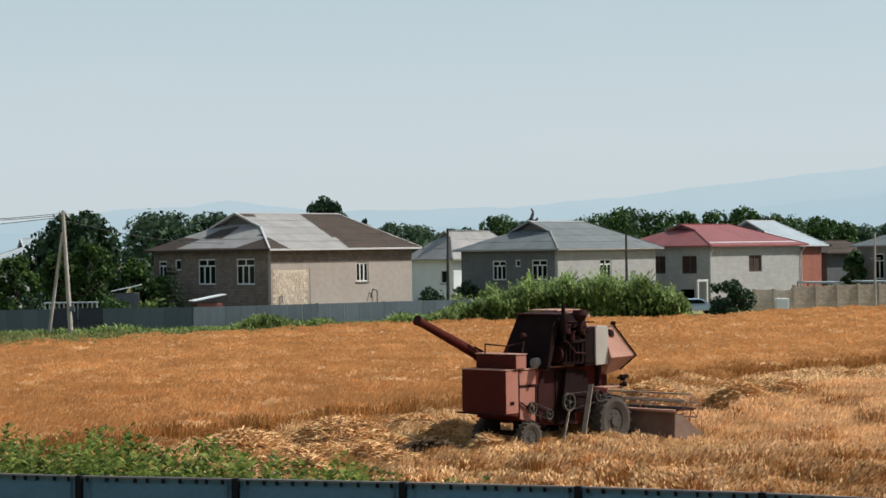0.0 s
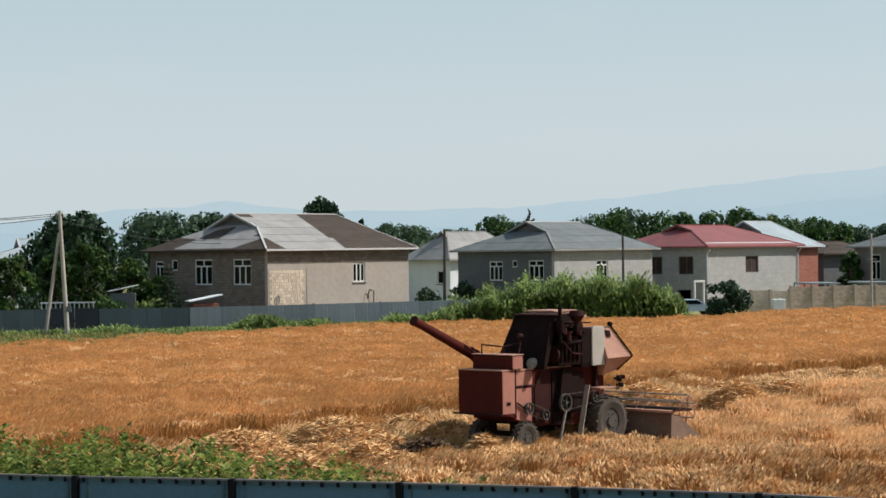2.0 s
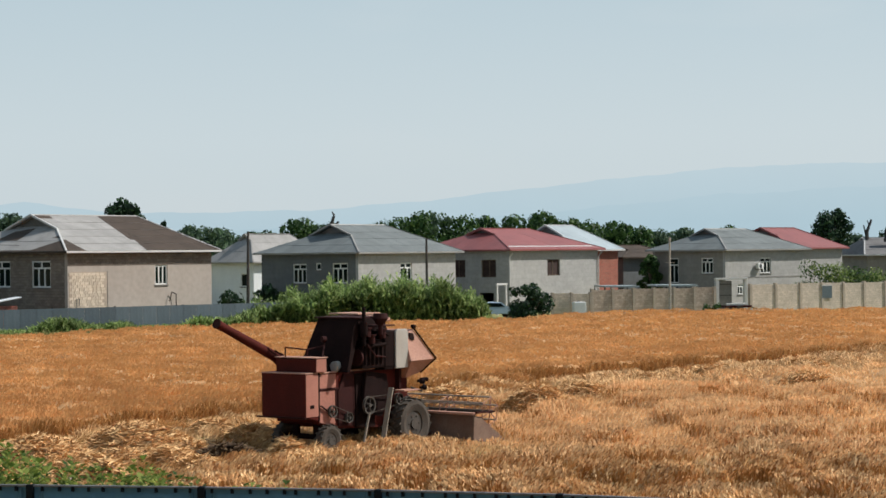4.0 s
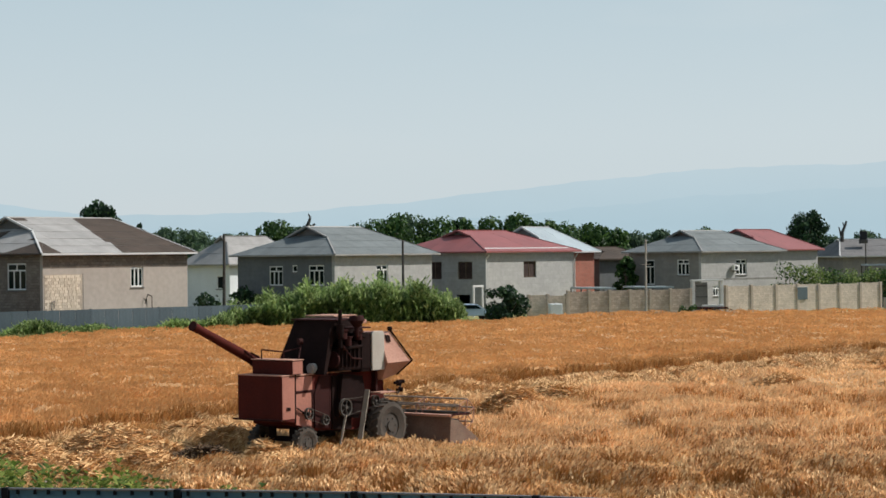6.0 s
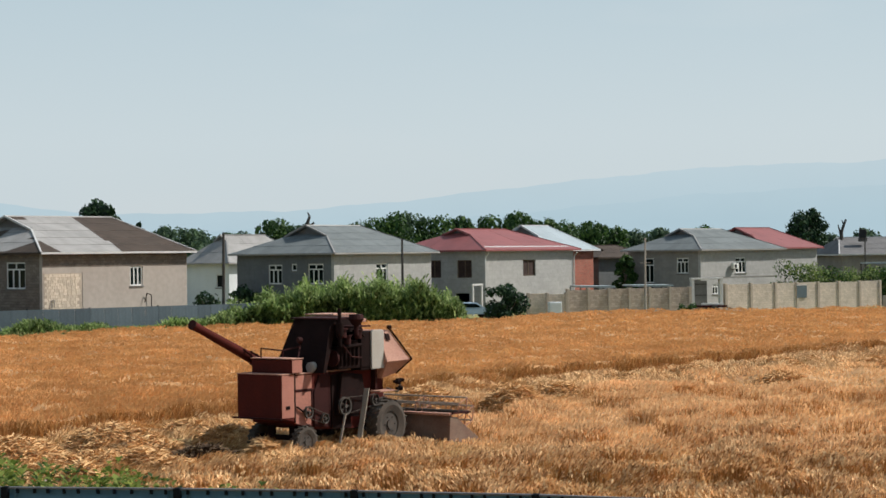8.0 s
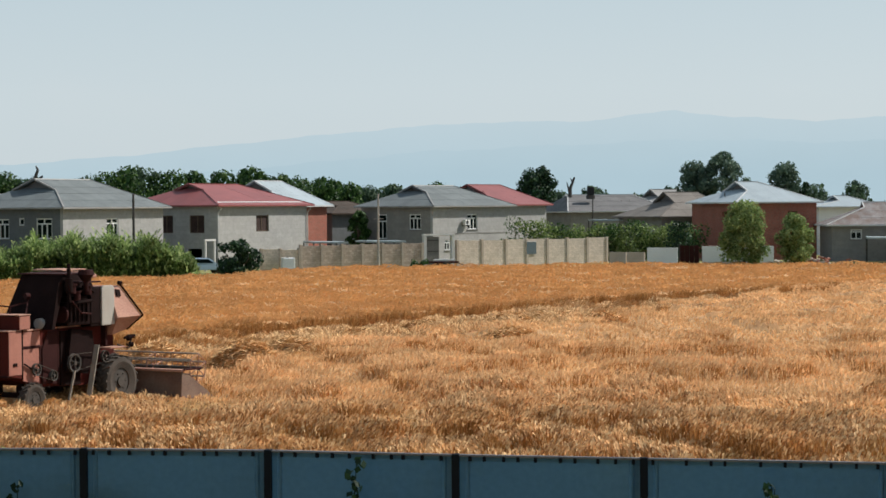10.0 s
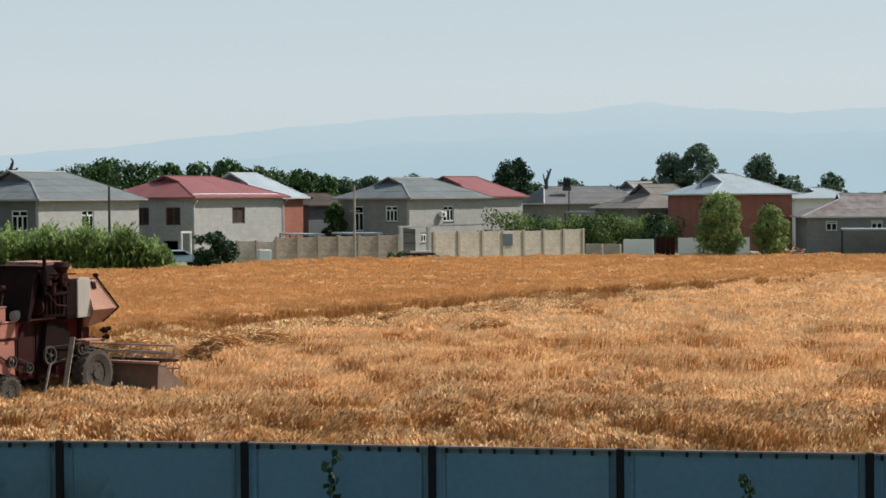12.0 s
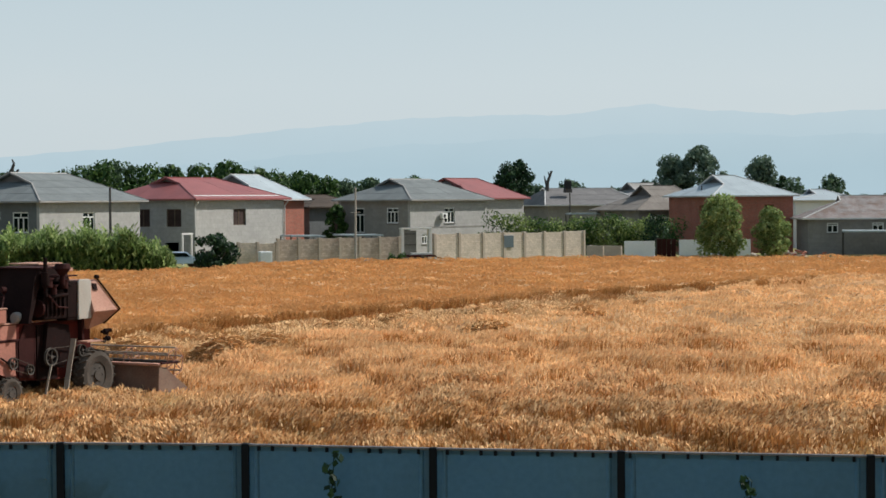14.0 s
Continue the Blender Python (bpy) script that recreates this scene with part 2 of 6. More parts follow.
M_wallpost = mat("yard_wall_pier", (0.44, 0.365, 0.30), 0.9, var=0.15, rnd=0.1)
M_dark = mat("dark_interior", (0.02, 0.02, 0.022), 0.9, var=0.1)
M_bark = mat("bark", (0.12, 0.09, 0.07), 0.95, var=0.25, bump=0.6)
M_wire = mat("black_cable", (0.03, 0.03, 0.03), 0.6, var=0.05)
M_glass = bpy.data.materials.new("window_glass")
M_glass.use_nodes = True
_g = M_glass.node_tree.nodes["Principled BSDF"]
_g.inputs["Base Color"].default_value = (0.006, 0.010, 0.010, 1)
_g.inputs["Specular IOR Level"].default_value = 0.12
_g.inputs["Roughness"].default_value = 0.06
M_leaf = island_mat("leaf_green", [(0.012, 0.036, 0.010), (0.036, 0.085, 0.022), (0.10, 0.17, 0.045)], 0.6, 0.3, 0.3, 0.35)
M_leaf_dark = island_mat("leaf_dark", [(0.007, 0.019, 0.010), (0.015, 0.040, 0.018), (0.04, 0.085, 0.03)], 0.6, 0.3, 0.3, 0.2)
# Distance haze is put into these paler, bluer leaves of far trees.
M_leaf_far_haze = island_mat("far_leaf_with_haze", [(0.034, 0.063, 0.042), (0.058, 0.10, 0.058), (0.10, 0.16, 0.08)], 0.7, 0.3, 0.3, 0.25)
M_leaf_fruit = island_mat("fruit_tree_leaf", [(0.010, 0.028, 0.006), (0.03, 0.07, 0.016), (0.13, 0.21, 0.045)], 0.6, 0.5, 0.5, 0.4)
# Grey-green of the tall trees, with haze put into the leaf colour.
M_leaf_haze = island_mat("leaf_with_haze", [(0.06, 0.10, 0.075), (0.09, 0.145, 0.10), (0.15, 0.20, 0.135)], 0.7, 0.3, 0.3, 0.3)
M_leaf_light = island_mat("leaf_light", [(0.08, 0.125, 0.035), (0.16, 0.225, 0.065), (0.30, 0.36, 0.12)], 0.6, 0.3, 0.25, 0.3)
M_leaf_willow = island_mat("willow_leaf", [(0.10, 0.16, 0.045), (0.22, 0.30, 0.10), (0.36, 0.43, 0.17)], 0.6, 0.6, 0.35, 0.45)
M_wheat = island_mat("ripe_wheat", [(0.58, 0.296, 0.112), (0.615, 0.322, 0.126), (0.65, 0.352, 0.143)], 0.75, 0.22, 0.16, 0.5)
M_wheat_pale = island_mat("pale_ripe_wheat", [(0.66, 0.37, 0.17), (0.80, 0.49, 0.24), (0.92, 0.62, 0.34)], 0.75, 0.45, 0.25, 0.45)
M_wheat_near = island_mat("mottled_ripe_wheat", [(0.30, 0.135, 0.05), (0.72, 0.41, 0.18), (0.92, 0.63, 0.34)], 0.75, 0.9, 0.35, 0.3)
M_straw = island_mat("cut_straw", [(0.42, 0.215, 0.088), (0.65, 0.38, 0.165), (0.86, 0.565, 0.285)], 0.7, 0.3, 0.25, 0.1)
# Stem brown, with the shade low in the crop put into it.
M_stem = island_mat("shade_browned_wheat_stem", [(0.34, 0.155, 0.048), (0.46, 0.225, 0.074), (0.60, 0.32, 0.12)], 0.8, 0.9, 0.25, 0.35)
M_under = mat("crop_floor", (0.47, 0.265, 0.118), 0.95, var=0.2, scale=1.0, bump=0.6)

# ---- ground ----
rng = np.random.default_rng(7)
bm = bmesh.new()
bmesh.ops.create_grid(bm, x_segments=2, y_segments=2, size=4800)
solid("ground", bm, M_grass, "dry grassy ground reaching to the horizon", "ground", kind="structure")


# Edge of the standing crop: a line that leaves the cut strip and bends away to the far side.
EDGE = [(-60.0, -5.0), (-6.6, 58.3), (0.5, 66.3), (6.0, 74.3), (12.2, 81.1), (20.0, 87.0), (33.7, 98.4), (54.5, 110.0), (140.0, 140.0)]
CUT = (3.2, 56.0)             # middle of the swath that the combine is cutting
HEAD = radians(47)            # its heading, from +x
ux, uy = math.cos(HEAD), math.sin(HEAD)


def edge_side(x, y):
    """Metres past the edge of the standing crop: positive in the far crop."""
    best = np.full(np.shape(x), 1e9)
    out = np.zeros(np.shape(x))
    for (ax, ay), (bx, by) in zip(EDGE, EDGE[1:]):
        dx, dy = bx - ax, by - ay
        L = math.hypot(dx, dy)
        f = np.clip(((x - ax) * dx + (y - ay) * dy) / L / L, 0, 1)
        d = np.hypot(x - ax - f * dx, y - ay - f * dy)
        s = (dx * (y - ay) - dy * (x - ax)) / L
        take = d < best
        best = np.where(take, d, best)
        out = np.where(take, np.sign(s) * d, out)
    return out


def along_cut(x, y):
    return (x - CUT[0]) * ux + (y - CUT[1]) * uy, -(x - CUT[0]) * uy + (y - CUT[1]) * ux


TABLE = rng.uniform(-1, 1, (256, 256))


def swell(x, y, k=0):
    """Smooth noise with a unit cell."""
    xi, yi = np.floor(x).astype(int), np.floor(y).astype(int)
    fx, fy = x - xi, y - yi
    fx, fy = fx * fx * (3 - 2 * fx), fy * fy * (3 - 2 * fy)
    g = lambda a, b: TABLE[(xi + a + 37 * k) % 256, (yi + b + 91 * k) % 256]
    return (g(0, 0) * (1 - fx) + g(1, 0) * fx) * (1 - fy) + (g(0, 1) * (1 - fx) + g(1, 1) * fx) * fy


def lumps(x, y):
    """Slow swells of the crop's top."""
    return (np.sin(x * 0.9 + 1.3 * np.sin(y * 0.37)) * np.sin(y * 0.61 + 0.8 * np.sin(x * 0.29)) * 0.5
            + np.sin(x * 2.3 + y * 0.7 + 2 * np.sin(y * 0.9)) * np.sin(y * 1.7 - x * 0.5) * 0.5)


def crop_height(x, y):
    e = edge_side(x, y)
    s, w = along_cut(x, y)
    r = np.hypot(x, y)
    far = 0.60 + 0.05 * lumps(x, y) + 0.13 * swell(x / 1.3, y / 2.2, 1) + 0.10 * swell(x / 0.5, y / 0.9, 2)
    step = lambda q, a, b: (lambda t: t * t * (3 - 2 * t))(np.clip((q - a) / (b - a), 0, 1))
    far = far - 0.28 * step(swell(x / 0.55, y / 1.3, 11) + 0.3 * swell(x / 3, y / 4, 12), 0.55, 0.8)
    mat_ = np.maximum(swell(x / 1.9, y / 2.6, 3), -0.15) ** 1.0 + 0.7 * np.maximum(swell(x / 0.8, y / 1.1, 4), 0.0) + 0.35 * swell(x / 0.35, y / 0.5, 9)
    rows = swell(x / 1.6, y / 1.3, 5) + 0.7 * swell(x / 0.45, y / 0.6, 6)
    m = np.clip((r - 45) / 9, 0, 1)
    clump = step(swell(x / 1.7, y / 2.4, 3) + 0.45 * swell(x / 0.6, y / 0.9, 4), 0.05, 0.4)
    tuft = step(swell(x / 1.2, y / 1.5, 5) + 0.5 * swell(x / 0.4, y / 0.5, 6), -0.25, 0.25)
    # uneven lanes and holes between the tufts by the fence
    gap = 1 - 0.75 * step(0.9 * swell(x / 3.0, y / 1.6, 21) + 0.7 * swell(x / 0.7, y / 0.9, 22), 0.0, 0.4)
    near = 0.26 + m * (0.08 * mat_ + 0.42 * clump) + (1 - m) * (0.04 + 0.42 * tuft * gap + 0.10 * rows)
    near = near * (1 - 0.45 * np.exp(-((w + 4.2) / 2.2) ** 2) * np.clip((s + 4) / 2, 0, 1) * np.clip((10 - s) / 2, 0, 1))
    stub = 0.10 + 0.30 * np.maximum(swell(x / 0.9, y / 1.4, 7), -0.3) + 0.14 * swell(x / 0.4, y / 0.6, 8)
    far = far + 0.12 * np.exp(-np.maximum(e, 0) / 2.0)
    cut_old = (w > 2.4 - 0.035 * np.maximum(s - 8, 0)) & (e < 0)
    cut_new = (s < 3.2) & (w > -2.6) & (e < 0)
    h = np.where(e > 0, far, np.where(cut_new, stub, np.where(cut_old, 0.20 + 0.34 * np.maximum(swell(x / 1.4, y / 2.2, 7), -0.3) + 0.16 * swell(x / 0.55, y / 0.8, 8), near)))
    kind = np.where(e > 0, 0, np.where(cut_new, 2, np.where(cut_old, 3, 1)))
    return h, kind


def field_back(x):
    """Where the field ends: the fence, the reeds and the yard walls."""
    return np.interp(x, [-40, -27, -17, -9, 0, 20, 32, 44, 58, 64, 72, 110], [113, 115, 124, 136, 141, 145, 160, 158, 156, 152, 149, 132])


def field_front(x):
    return np.interp(x, [-16, -6, 4, 12, 22, 40], [33.5, 30.5, 27.2, 23.6, 18.6, 11.0])


def scatter(y0, y1, per_m2, margin=0.3):
    """Random places in the seen wedge of the field between two distances."""
    a0, a1 = radians(-14.5), radians(30)
    n = int(per_m2 * (a1 - a0) * (y1 * y1 - y0 * y0) / 2)
    r = np.sqrt(rng.uniform(y0 * y0, y1 * y1, n))
    a = rng.uniform(a0, a1, n)
    x, y = r * np.sin(a), r * np.cos(a)
    ok = (y < field_back(x)) & (y > field_front(x) + margin)
    return x[ok], y[ok]


def stalks(x, y, h, w, tall, lean):
    """Thin two-sided ears: a kite of four points standing at the crop's top."""
    n = len(x)
    ang = rng.uniform(0, math.pi, n)
    dx, dy = np.cos(ang) * w, np.sin(ang) * w
    la = 0.5 + 2.4 * swell(x / 2.4, y / 2.4, 13) + 1.2 * swell(x / 0.7, y / 0.7, 14) + rng.normal(0, 0.55, n)
    ll = rng.uniform(0.2, 1, n) * lean
    tx, ty = np.cos(la) * ll * tall + 0.06 * tall, np.sin(la) * ll * tall
    t = tall * rng.uniform(0.7, 1.25, n)
    z0 = np.maximum(h - 0.45 * t, 0.0)
    v = np.stack([
        np.stack([x, y, z0], 1),
        np.stack([x + dx + 0.6 * tx, y + dy + 0.6 * ty, z0 + 0.62 * t], 1),
        np.stack([x + tx, y + ty, z0 + t], 1),
        np.stack([x - dx + 0.6 * tx, y - dy + 0.6 * ty, z0 + 0.62 * t], 1)], 1).reshape(-1, 3)
    return v, np.arange(4 * n).reshape(n, 4)


def crop(name, bands, which, material, label, width=1.0, lean=0.45):
    vs, fs, c = [], [], 0
    for y0, y1, dens, w, tall in bands:
        x, y = scatter(y0, y1, dens)
        h, k = crop_height(x, y)
        ok = np.isin(k, which)
        x, y, h, k = x[ok], y[ok], h[ok], k[ok]
        r = np.hypot(x, y)
        full = np.where(k == 0, np.interp(h, [0.42, 0.60], [0.75, 1]), np.where(k == 1, np.where(r > 51, np.interp(h, [0.28, 0.58], [0.40, 1]), np.interp(h, [0.30, 0.58], [0.40, 1])), 1))
        ok = rng.random(len(x)) < full
        x, y, h = x[ok], y[ok], h[ok]
        v, f = stalks(x, y, h + rng.normal(0, 0.04, len(x)), w * width, tall, lean)
        vs.append(v), fs.append(f + c)
        c += len(v)
    return loose(name, np.concatenate(vs), np.concatenate(fs), material, label, "crop")


crop("standing_wheat", [(40, 75, 190, 0.024, 0.14), (75, 110, 100, 0.036, 0.10), (110, 182, 42, 0.060, 0.10)], [0], M_wheat,
     "ripe orange-gold standing wheat across the wide field", lean=0.9)
crop("near_wheat", [(18, 32, 180, 0.027, 0.115), (32, 47, 340, 0.029, 0.105), (47, 55, 170, 0.028, 0.11)], [1], M_wheat_near, "ripe wheat with nodding ears by the near fence", lean=1.0)
def near_stems():
    """Standing stems under the ears beside the near fence."""
    (x0, y0), (x1, y1) = scatter(30, 50, 190), scatter(50, 76, 70)
    x, y = np.concatenate([x0, x1]), np.concatenate([y0, y1])
    h, k = crop_height(x, y)
    ok = (k == 1) & (h > 0.34)
    h = h * 0.92
    x, y, h = x[ok], y[ok], h[ok]
    a, n = rng.uniform(0, math.pi, len(x)), len(x)
    dx, dy, lx, ly = np.cos(a) * 0.010, np.sin(a) * 0.010, rng.normal(0, 0.06, n), rng.normal(0, 0.06, n)
    v = np.stack([np.stack([x - dx, y - dy, 0 * x], 1), np.stack([x + dx, y + dy, 0 * x], 1),
                  np.stack([x + lx + dx, y + ly + dy, h], 1), np.stack([x + lx - dx, y + ly - dy, h], 1)], 1).reshape(-1, 3)
    loose("wheat_stems", v, np.arange(len(v)).reshape(-1, 4), M_stem, "standing brown wheat stems by the near fence", "crop")


near_stems()
crop("thin_wheat", [(46, 52, 90, 0.024, 0.15), (52, 75, 190, 0.025, 0.15), (75, 150, 75, 0.038, 0.14)], [1], M_wheat_pale, "pale matted ripe wheat still to be cut", lean=0.8)
crop("stubble", [(24, 60, 420, 0.017, 0.15), (60, 130, 190, 0.026, 0.17)], [2, 3], M_straw, "pale stubble with loose cut straw", lean=2.0)

def edge_stalks():
    """Whole stalks along the cut face of the standing crop."""
    vs = []
    line = [(-16.0, 47.16)] + EDGE[1:-1]
    for (ax, ay), (bx, by) in zip(line, line[1:]):
        L = math.hypot(bx - ax, by - ay)
        n = int(L * 220)
        f, off = rng.uniform(0, 1, n), rng.uniform(-0.12, 0.5, n) ** 1.0
        x = ax + f * (bx - ax) - off * (by - ay) / L + rng.normal(0, 0.1, n)
        y = ay + f * (by - ay) + off * (bx - ax) / L + rng.normal(0, 0.1, n)
        t = rng.uniform(0.34, 0.70, n) + 0.08 * np.sin(f * L * 1.7)
        a = rng.uniform(0, math.pi, n)
        w = 0.018
        dx, dy = np.cos(a) * w, np.sin(a) * w
        lx, ly = rng.normal(0, 0.2, n), rng.normal(0, 0.2, n)
        vs.append(np.stack([np.stack([x - dx * 0.4, y - dy * 0.4, 0 * x], 1), np.stack([x + dx * 0.4, y + dy * 0.4, 0 * x], 1),
                            np.stack([x + lx + dx, y + ly + dy, t], 1), np.stack([x + lx - dx, y + ly - dy, t], 1)], 1).reshape(-1, 3))
    v = np.concatenate(vs)
    loose("wheat_edge", v, np.arange(len(v)).reshape(-1, 4), M_stem, "brown cut face of the standing wheat", "crop")


edge_stalks()


# The closed body of the crop under its ears.
def field_sheet():
    vs, fs = [], []
    rows = [18.0]
    while rows[-1] < 182:
        rows.append(rows[-1] * 1.0075)
    cols = np.linspace(radians(-15.5), radians(31), 230)
    R_, A_ = np.meshgrid(rows, cols, indexing="ij")
    x, y = R_ * np.sin(A_), R_ * np.cos(A_)
    h, k = crop_height(x, y)
    for dx, dy in ((0.5, 0), (-0.5, 0), (0, 0.8), (0, -0.8)):
        h = np.minimum(h, crop_height(x + dx, y + dy)[0])
    inside = (y < field_back(x)) & (y > field_front(x))
    z = np.where(inside, h - np.where(k == 0, 0.08, np.where(k == 1, np.interp(R_, [45, 58], [0.34, 0.05]), 0.05)) + rng.normal(0, 0.025, h.shape), -0.1)
    v = np.stack([x, y, np.maximum(z, -0.1)], 2).reshape(-1, 3)
    i = np.arange(v.shape[0]).reshape(x.shape)
    f = np.stack([i[:-1, :-1], i[:-1, 1:], i[1:, 1:], i[1:, :-1]], 2).reshape(-1, 4)
    loose("field", v, f, M_under, "ripe wheat field with a cut strip", "field", "structure")


field_sheet()
# ---- houses ----
def wall_mesh(length, height, thick, holes):
    """A wall in x, z with its outer face at y = 0, with openings (x0, x1, z0, z1) that go through."""
    bm = bmesh.new()
    xs = sorted({0, length, *[c for h in holes for c in h[:2]]})
    zs = sorted({0, height, *[c for h in holes for c in h[2:]]})
    def open_at(i, j):
        if not (0 <= i < len(xs) - 1 and 0 <= j < len(zs) - 1):
            return True
        x, z = (xs[i] + xs[i + 1]) / 2, (zs[j] + zs[j + 1]) / 2
        return any(a < x < b and c < z < d for a, b, c, d in holes)
    def quad(*p):
        bm.faces.new([bm.verts.new(q) for q in p])
    for i in range(len(xs) - 1):
        for j in range(len(zs) - 1):
            if open_at(i, j):
                continue
            x0, x1, z0, z1 = xs[i], xs[i + 1], zs[j], zs[j + 1]
            quad((x0, 0, z0), (x1, 0, z0), (x1, 0, z1), (x0, 0, z1))
            quad((x0, thick, z0), (x0, thick, z1), (x1, thick, z1), (x1, thick, z0))
            if open_at(i - 1, j):
                quad((x0, 0, z0), (x0, 0, z1), (x0, thick, z1), (x0, thick, z0))
            if open_at(i + 1, j):
                quad((x1, 0, z0), (x1, thick, z0), (x1, thick, z1), (x1, 0, z1))
            if open_at(i, j - 1):
                quad((x0, 0, z0), (x0, thick, z0), (x1, thick, z0), (x1, 0, z0))
            if open_at(i, j + 1):
                quad((x0, 0, z1), (x1, 0, z1), (x1, thick, z1), (x0, thick, z1))
    bmesh.ops.remove_doubles(bm, verts=bm.verts, dist=1e-4)
    return bm


def window(parent, m, w, h, lights=3, frame_mat=None, name="window"):
    """A framed window whose lower left outer corner is at m: frame, mullions, transom, a pane for each light.
    Three lights below carry two above."""
    fm = frame_mat or M_pvc
    f, bar = 0.10, 0.11
    zt = h * 0.70
    holes = []
    def row(n, z0, z1):
        step = (w - 2 * f + bar) / n
        return [(f + i * step, f + (i + 1) * step - bar, z0, z1) for i in range(n)]
    if lights > 1:
        holes = row(lights, f, zt) + row(lights - 1, zt + bar, h - f)
    else:
        holes = row(1, f, h - f)
    bm = wall_mesh(w, h, 0.10, holes)
    bmesh.ops.translate(bm, vec=(0, 0.06, 0), verts=bm.verts)
    win = part(name, bm, fm, parent, m=m)
    for x0, x1, z0, z1 in holes:
        part("pane", B((x0 - 0.01, 0.10, z0 - 0.01), (x1 + 0.01, 0.11, z1 + 0.01)), M_glass, win)
    # Shade line below the window, put in as a dark sill.
    part("sill", B((-0.06, -0.08, -0.10), (w + 0.06, 0.14, -0.004), 0.008), M_sill, win)
    return win


def house(label, corner, angle, LR, LL, eave, ridge, mats, right=(), left=(), over=0.55, inset=(3.0, 2.5), gablet=0.55,
          roof=None, patches=None, trim=None, strips=False, base=0.0, category="house", eave_left=None, sheet_size=(1.15, 1.6)):
    """A hip-roofed house. Its near corner is at corner; the right facade runs along local x, the left one along local y.
    right, left: openings (distance from the corner, width, sill, height, lights)."""
    h = thing("house", pose(corner[0], corner[1], base, 0, 0, angle), label, category, "houses beyond the field")
    m_right, m_left, m_back = mats
    th = 0.3
    holes_r = [(x, x + w, z, z + q) for x, w, z, q, n in right]
    holes_l = [(y, y + w, z, z + q) for y, w, z, q, n in left]
    part("wall", wall_mesh(LR, eave, th, holes_r), m_right, h)
    # the left facade: its local x runs away from the corner along house y, seen from outside
    ml = Matrix(((0, 1, 0, 0), (1, 0, 0, 0), (0, 0, 1, 0), (0, 0, 0, 1)))
    bm = wall_mesh(LL - 2 * th, eave, th, [(p - th, q - th, z0, z1) for p, q, z0, z1 in holes_l])
    bmesh.ops.transform(bm, matrix=Matrix.Translation((0, th, 0)) @ ml, verts=bm.verts)
    part("wall", bm, m_left, h)
    part("wall", B((0, LL - th, 0), (LR, LL, eave)), m_back, h)
    part("wall", B((LR - th, th, 0), (LR, LL - th, eave)), m_back, h)
    part("floor_slab", B((th, th, eave * 0.48), (LR - th, LL - th, eave * 0.48 + 0.2)), M_mortar, h)
    for x, w, z, q, n in right:
        if n:
            window(h, pose(x, 0, z), w, q, n, M_pvc if n > 0 else M_wood)
    for y, w, z, q, n in left:
        if n:
            window(h, pose(0, y + w, z, 0, 0, -90), w, q, n)
    # roof
    o, zr, ze = over, ridge, eave
    mid = LL / 2
    g0, g1 = inset[0], LR - inset[1]
    zg = ze + gablet * (zr - ze)
    s = (zg - ze) / (zr - ze)
    vl, vr = -o + (mid + o) * s, LL + o - (mid + o) * s
    k = (zg - ze) / (g0 + o)            # slope of the hip end
    cut = 0.45
    slopes = {
        "right": [(-o, -o, ze), (LR + o, -o, ze), (g1, mid, zr), (g0, mid, zr), (g0, vl, zg)],
        "back": [(LR + o, LL + o, ze), (-o, LL + o, ze), (g0, vr, zg), (g0, mid, zr), (g1, mid, zr)],
        "end": [(LR + o, -o, ze), (LR + o, LL + o, ze), (g1, mid, zr)],
        "left": [(-o, LL + o, ze), (-o, -o, ze), (g0, vl, zg), (g0 + cut, vl + cut * 0.9, zg + k * cut), (g0 + cut, vr - cut * 0.9, zg + k * cut), (g0, vr, zg)],
    }
    base_roof = mesh_of("roof", sum_sheets([slopes[q] for q in slopes], 0.10), roof)
    rf = part("roof", base_roof, None, h)
    # gable of the roof's end
    bm = bmesh.new()
    zq = zg + k * cut
    sv = (zq - ze) / (zr - ze)
    a0, a1 = -o + (mid + o) * sv, LL + o - (mid + o) * sv
    prism_y = [(a0, zq - 0.05), (a1, zq - 0.05), (mid, zr - 0.12)]
    va = [bm.verts.new((g0 + cut, y, z)) for y, z in prism_y]
    vb = [bm.verts.new((g0 + cut + 0.12, y, z)) for y, z in prism_y]
    bm.faces.new(va), bm.faces.new(vb[::-1])
    for i in range(3):
        bm.faces.new((va[i], vb[i], vb[(i + 1) % 3], va[(i + 1) % 3]))
    part("gable", bm, M_slate3, h)
    # roof sheets on the two seen slopes, each lapped a little over the next
    for side in ("right", "left"):
        poly = slopes[side]
        org = Vector(poly[0])
        eu = (Vector(poly[1]) - org).normalized()
        nrm = eu.cross(Vector(poly[2]) - org).normalized()
        if nrm.z < 0:
            nrm = -nrm
        ev = nrm.cross(eu)
        flat = [((Vector(p) - org).dot(eu), (Vector(p) - org).dot(ev)) for p in poly]
        U, V = max(p[0] for p in flat), max(p[1] for p in flat)
        sw, sh = sheet_size
        if strips:
            sh = V + 1
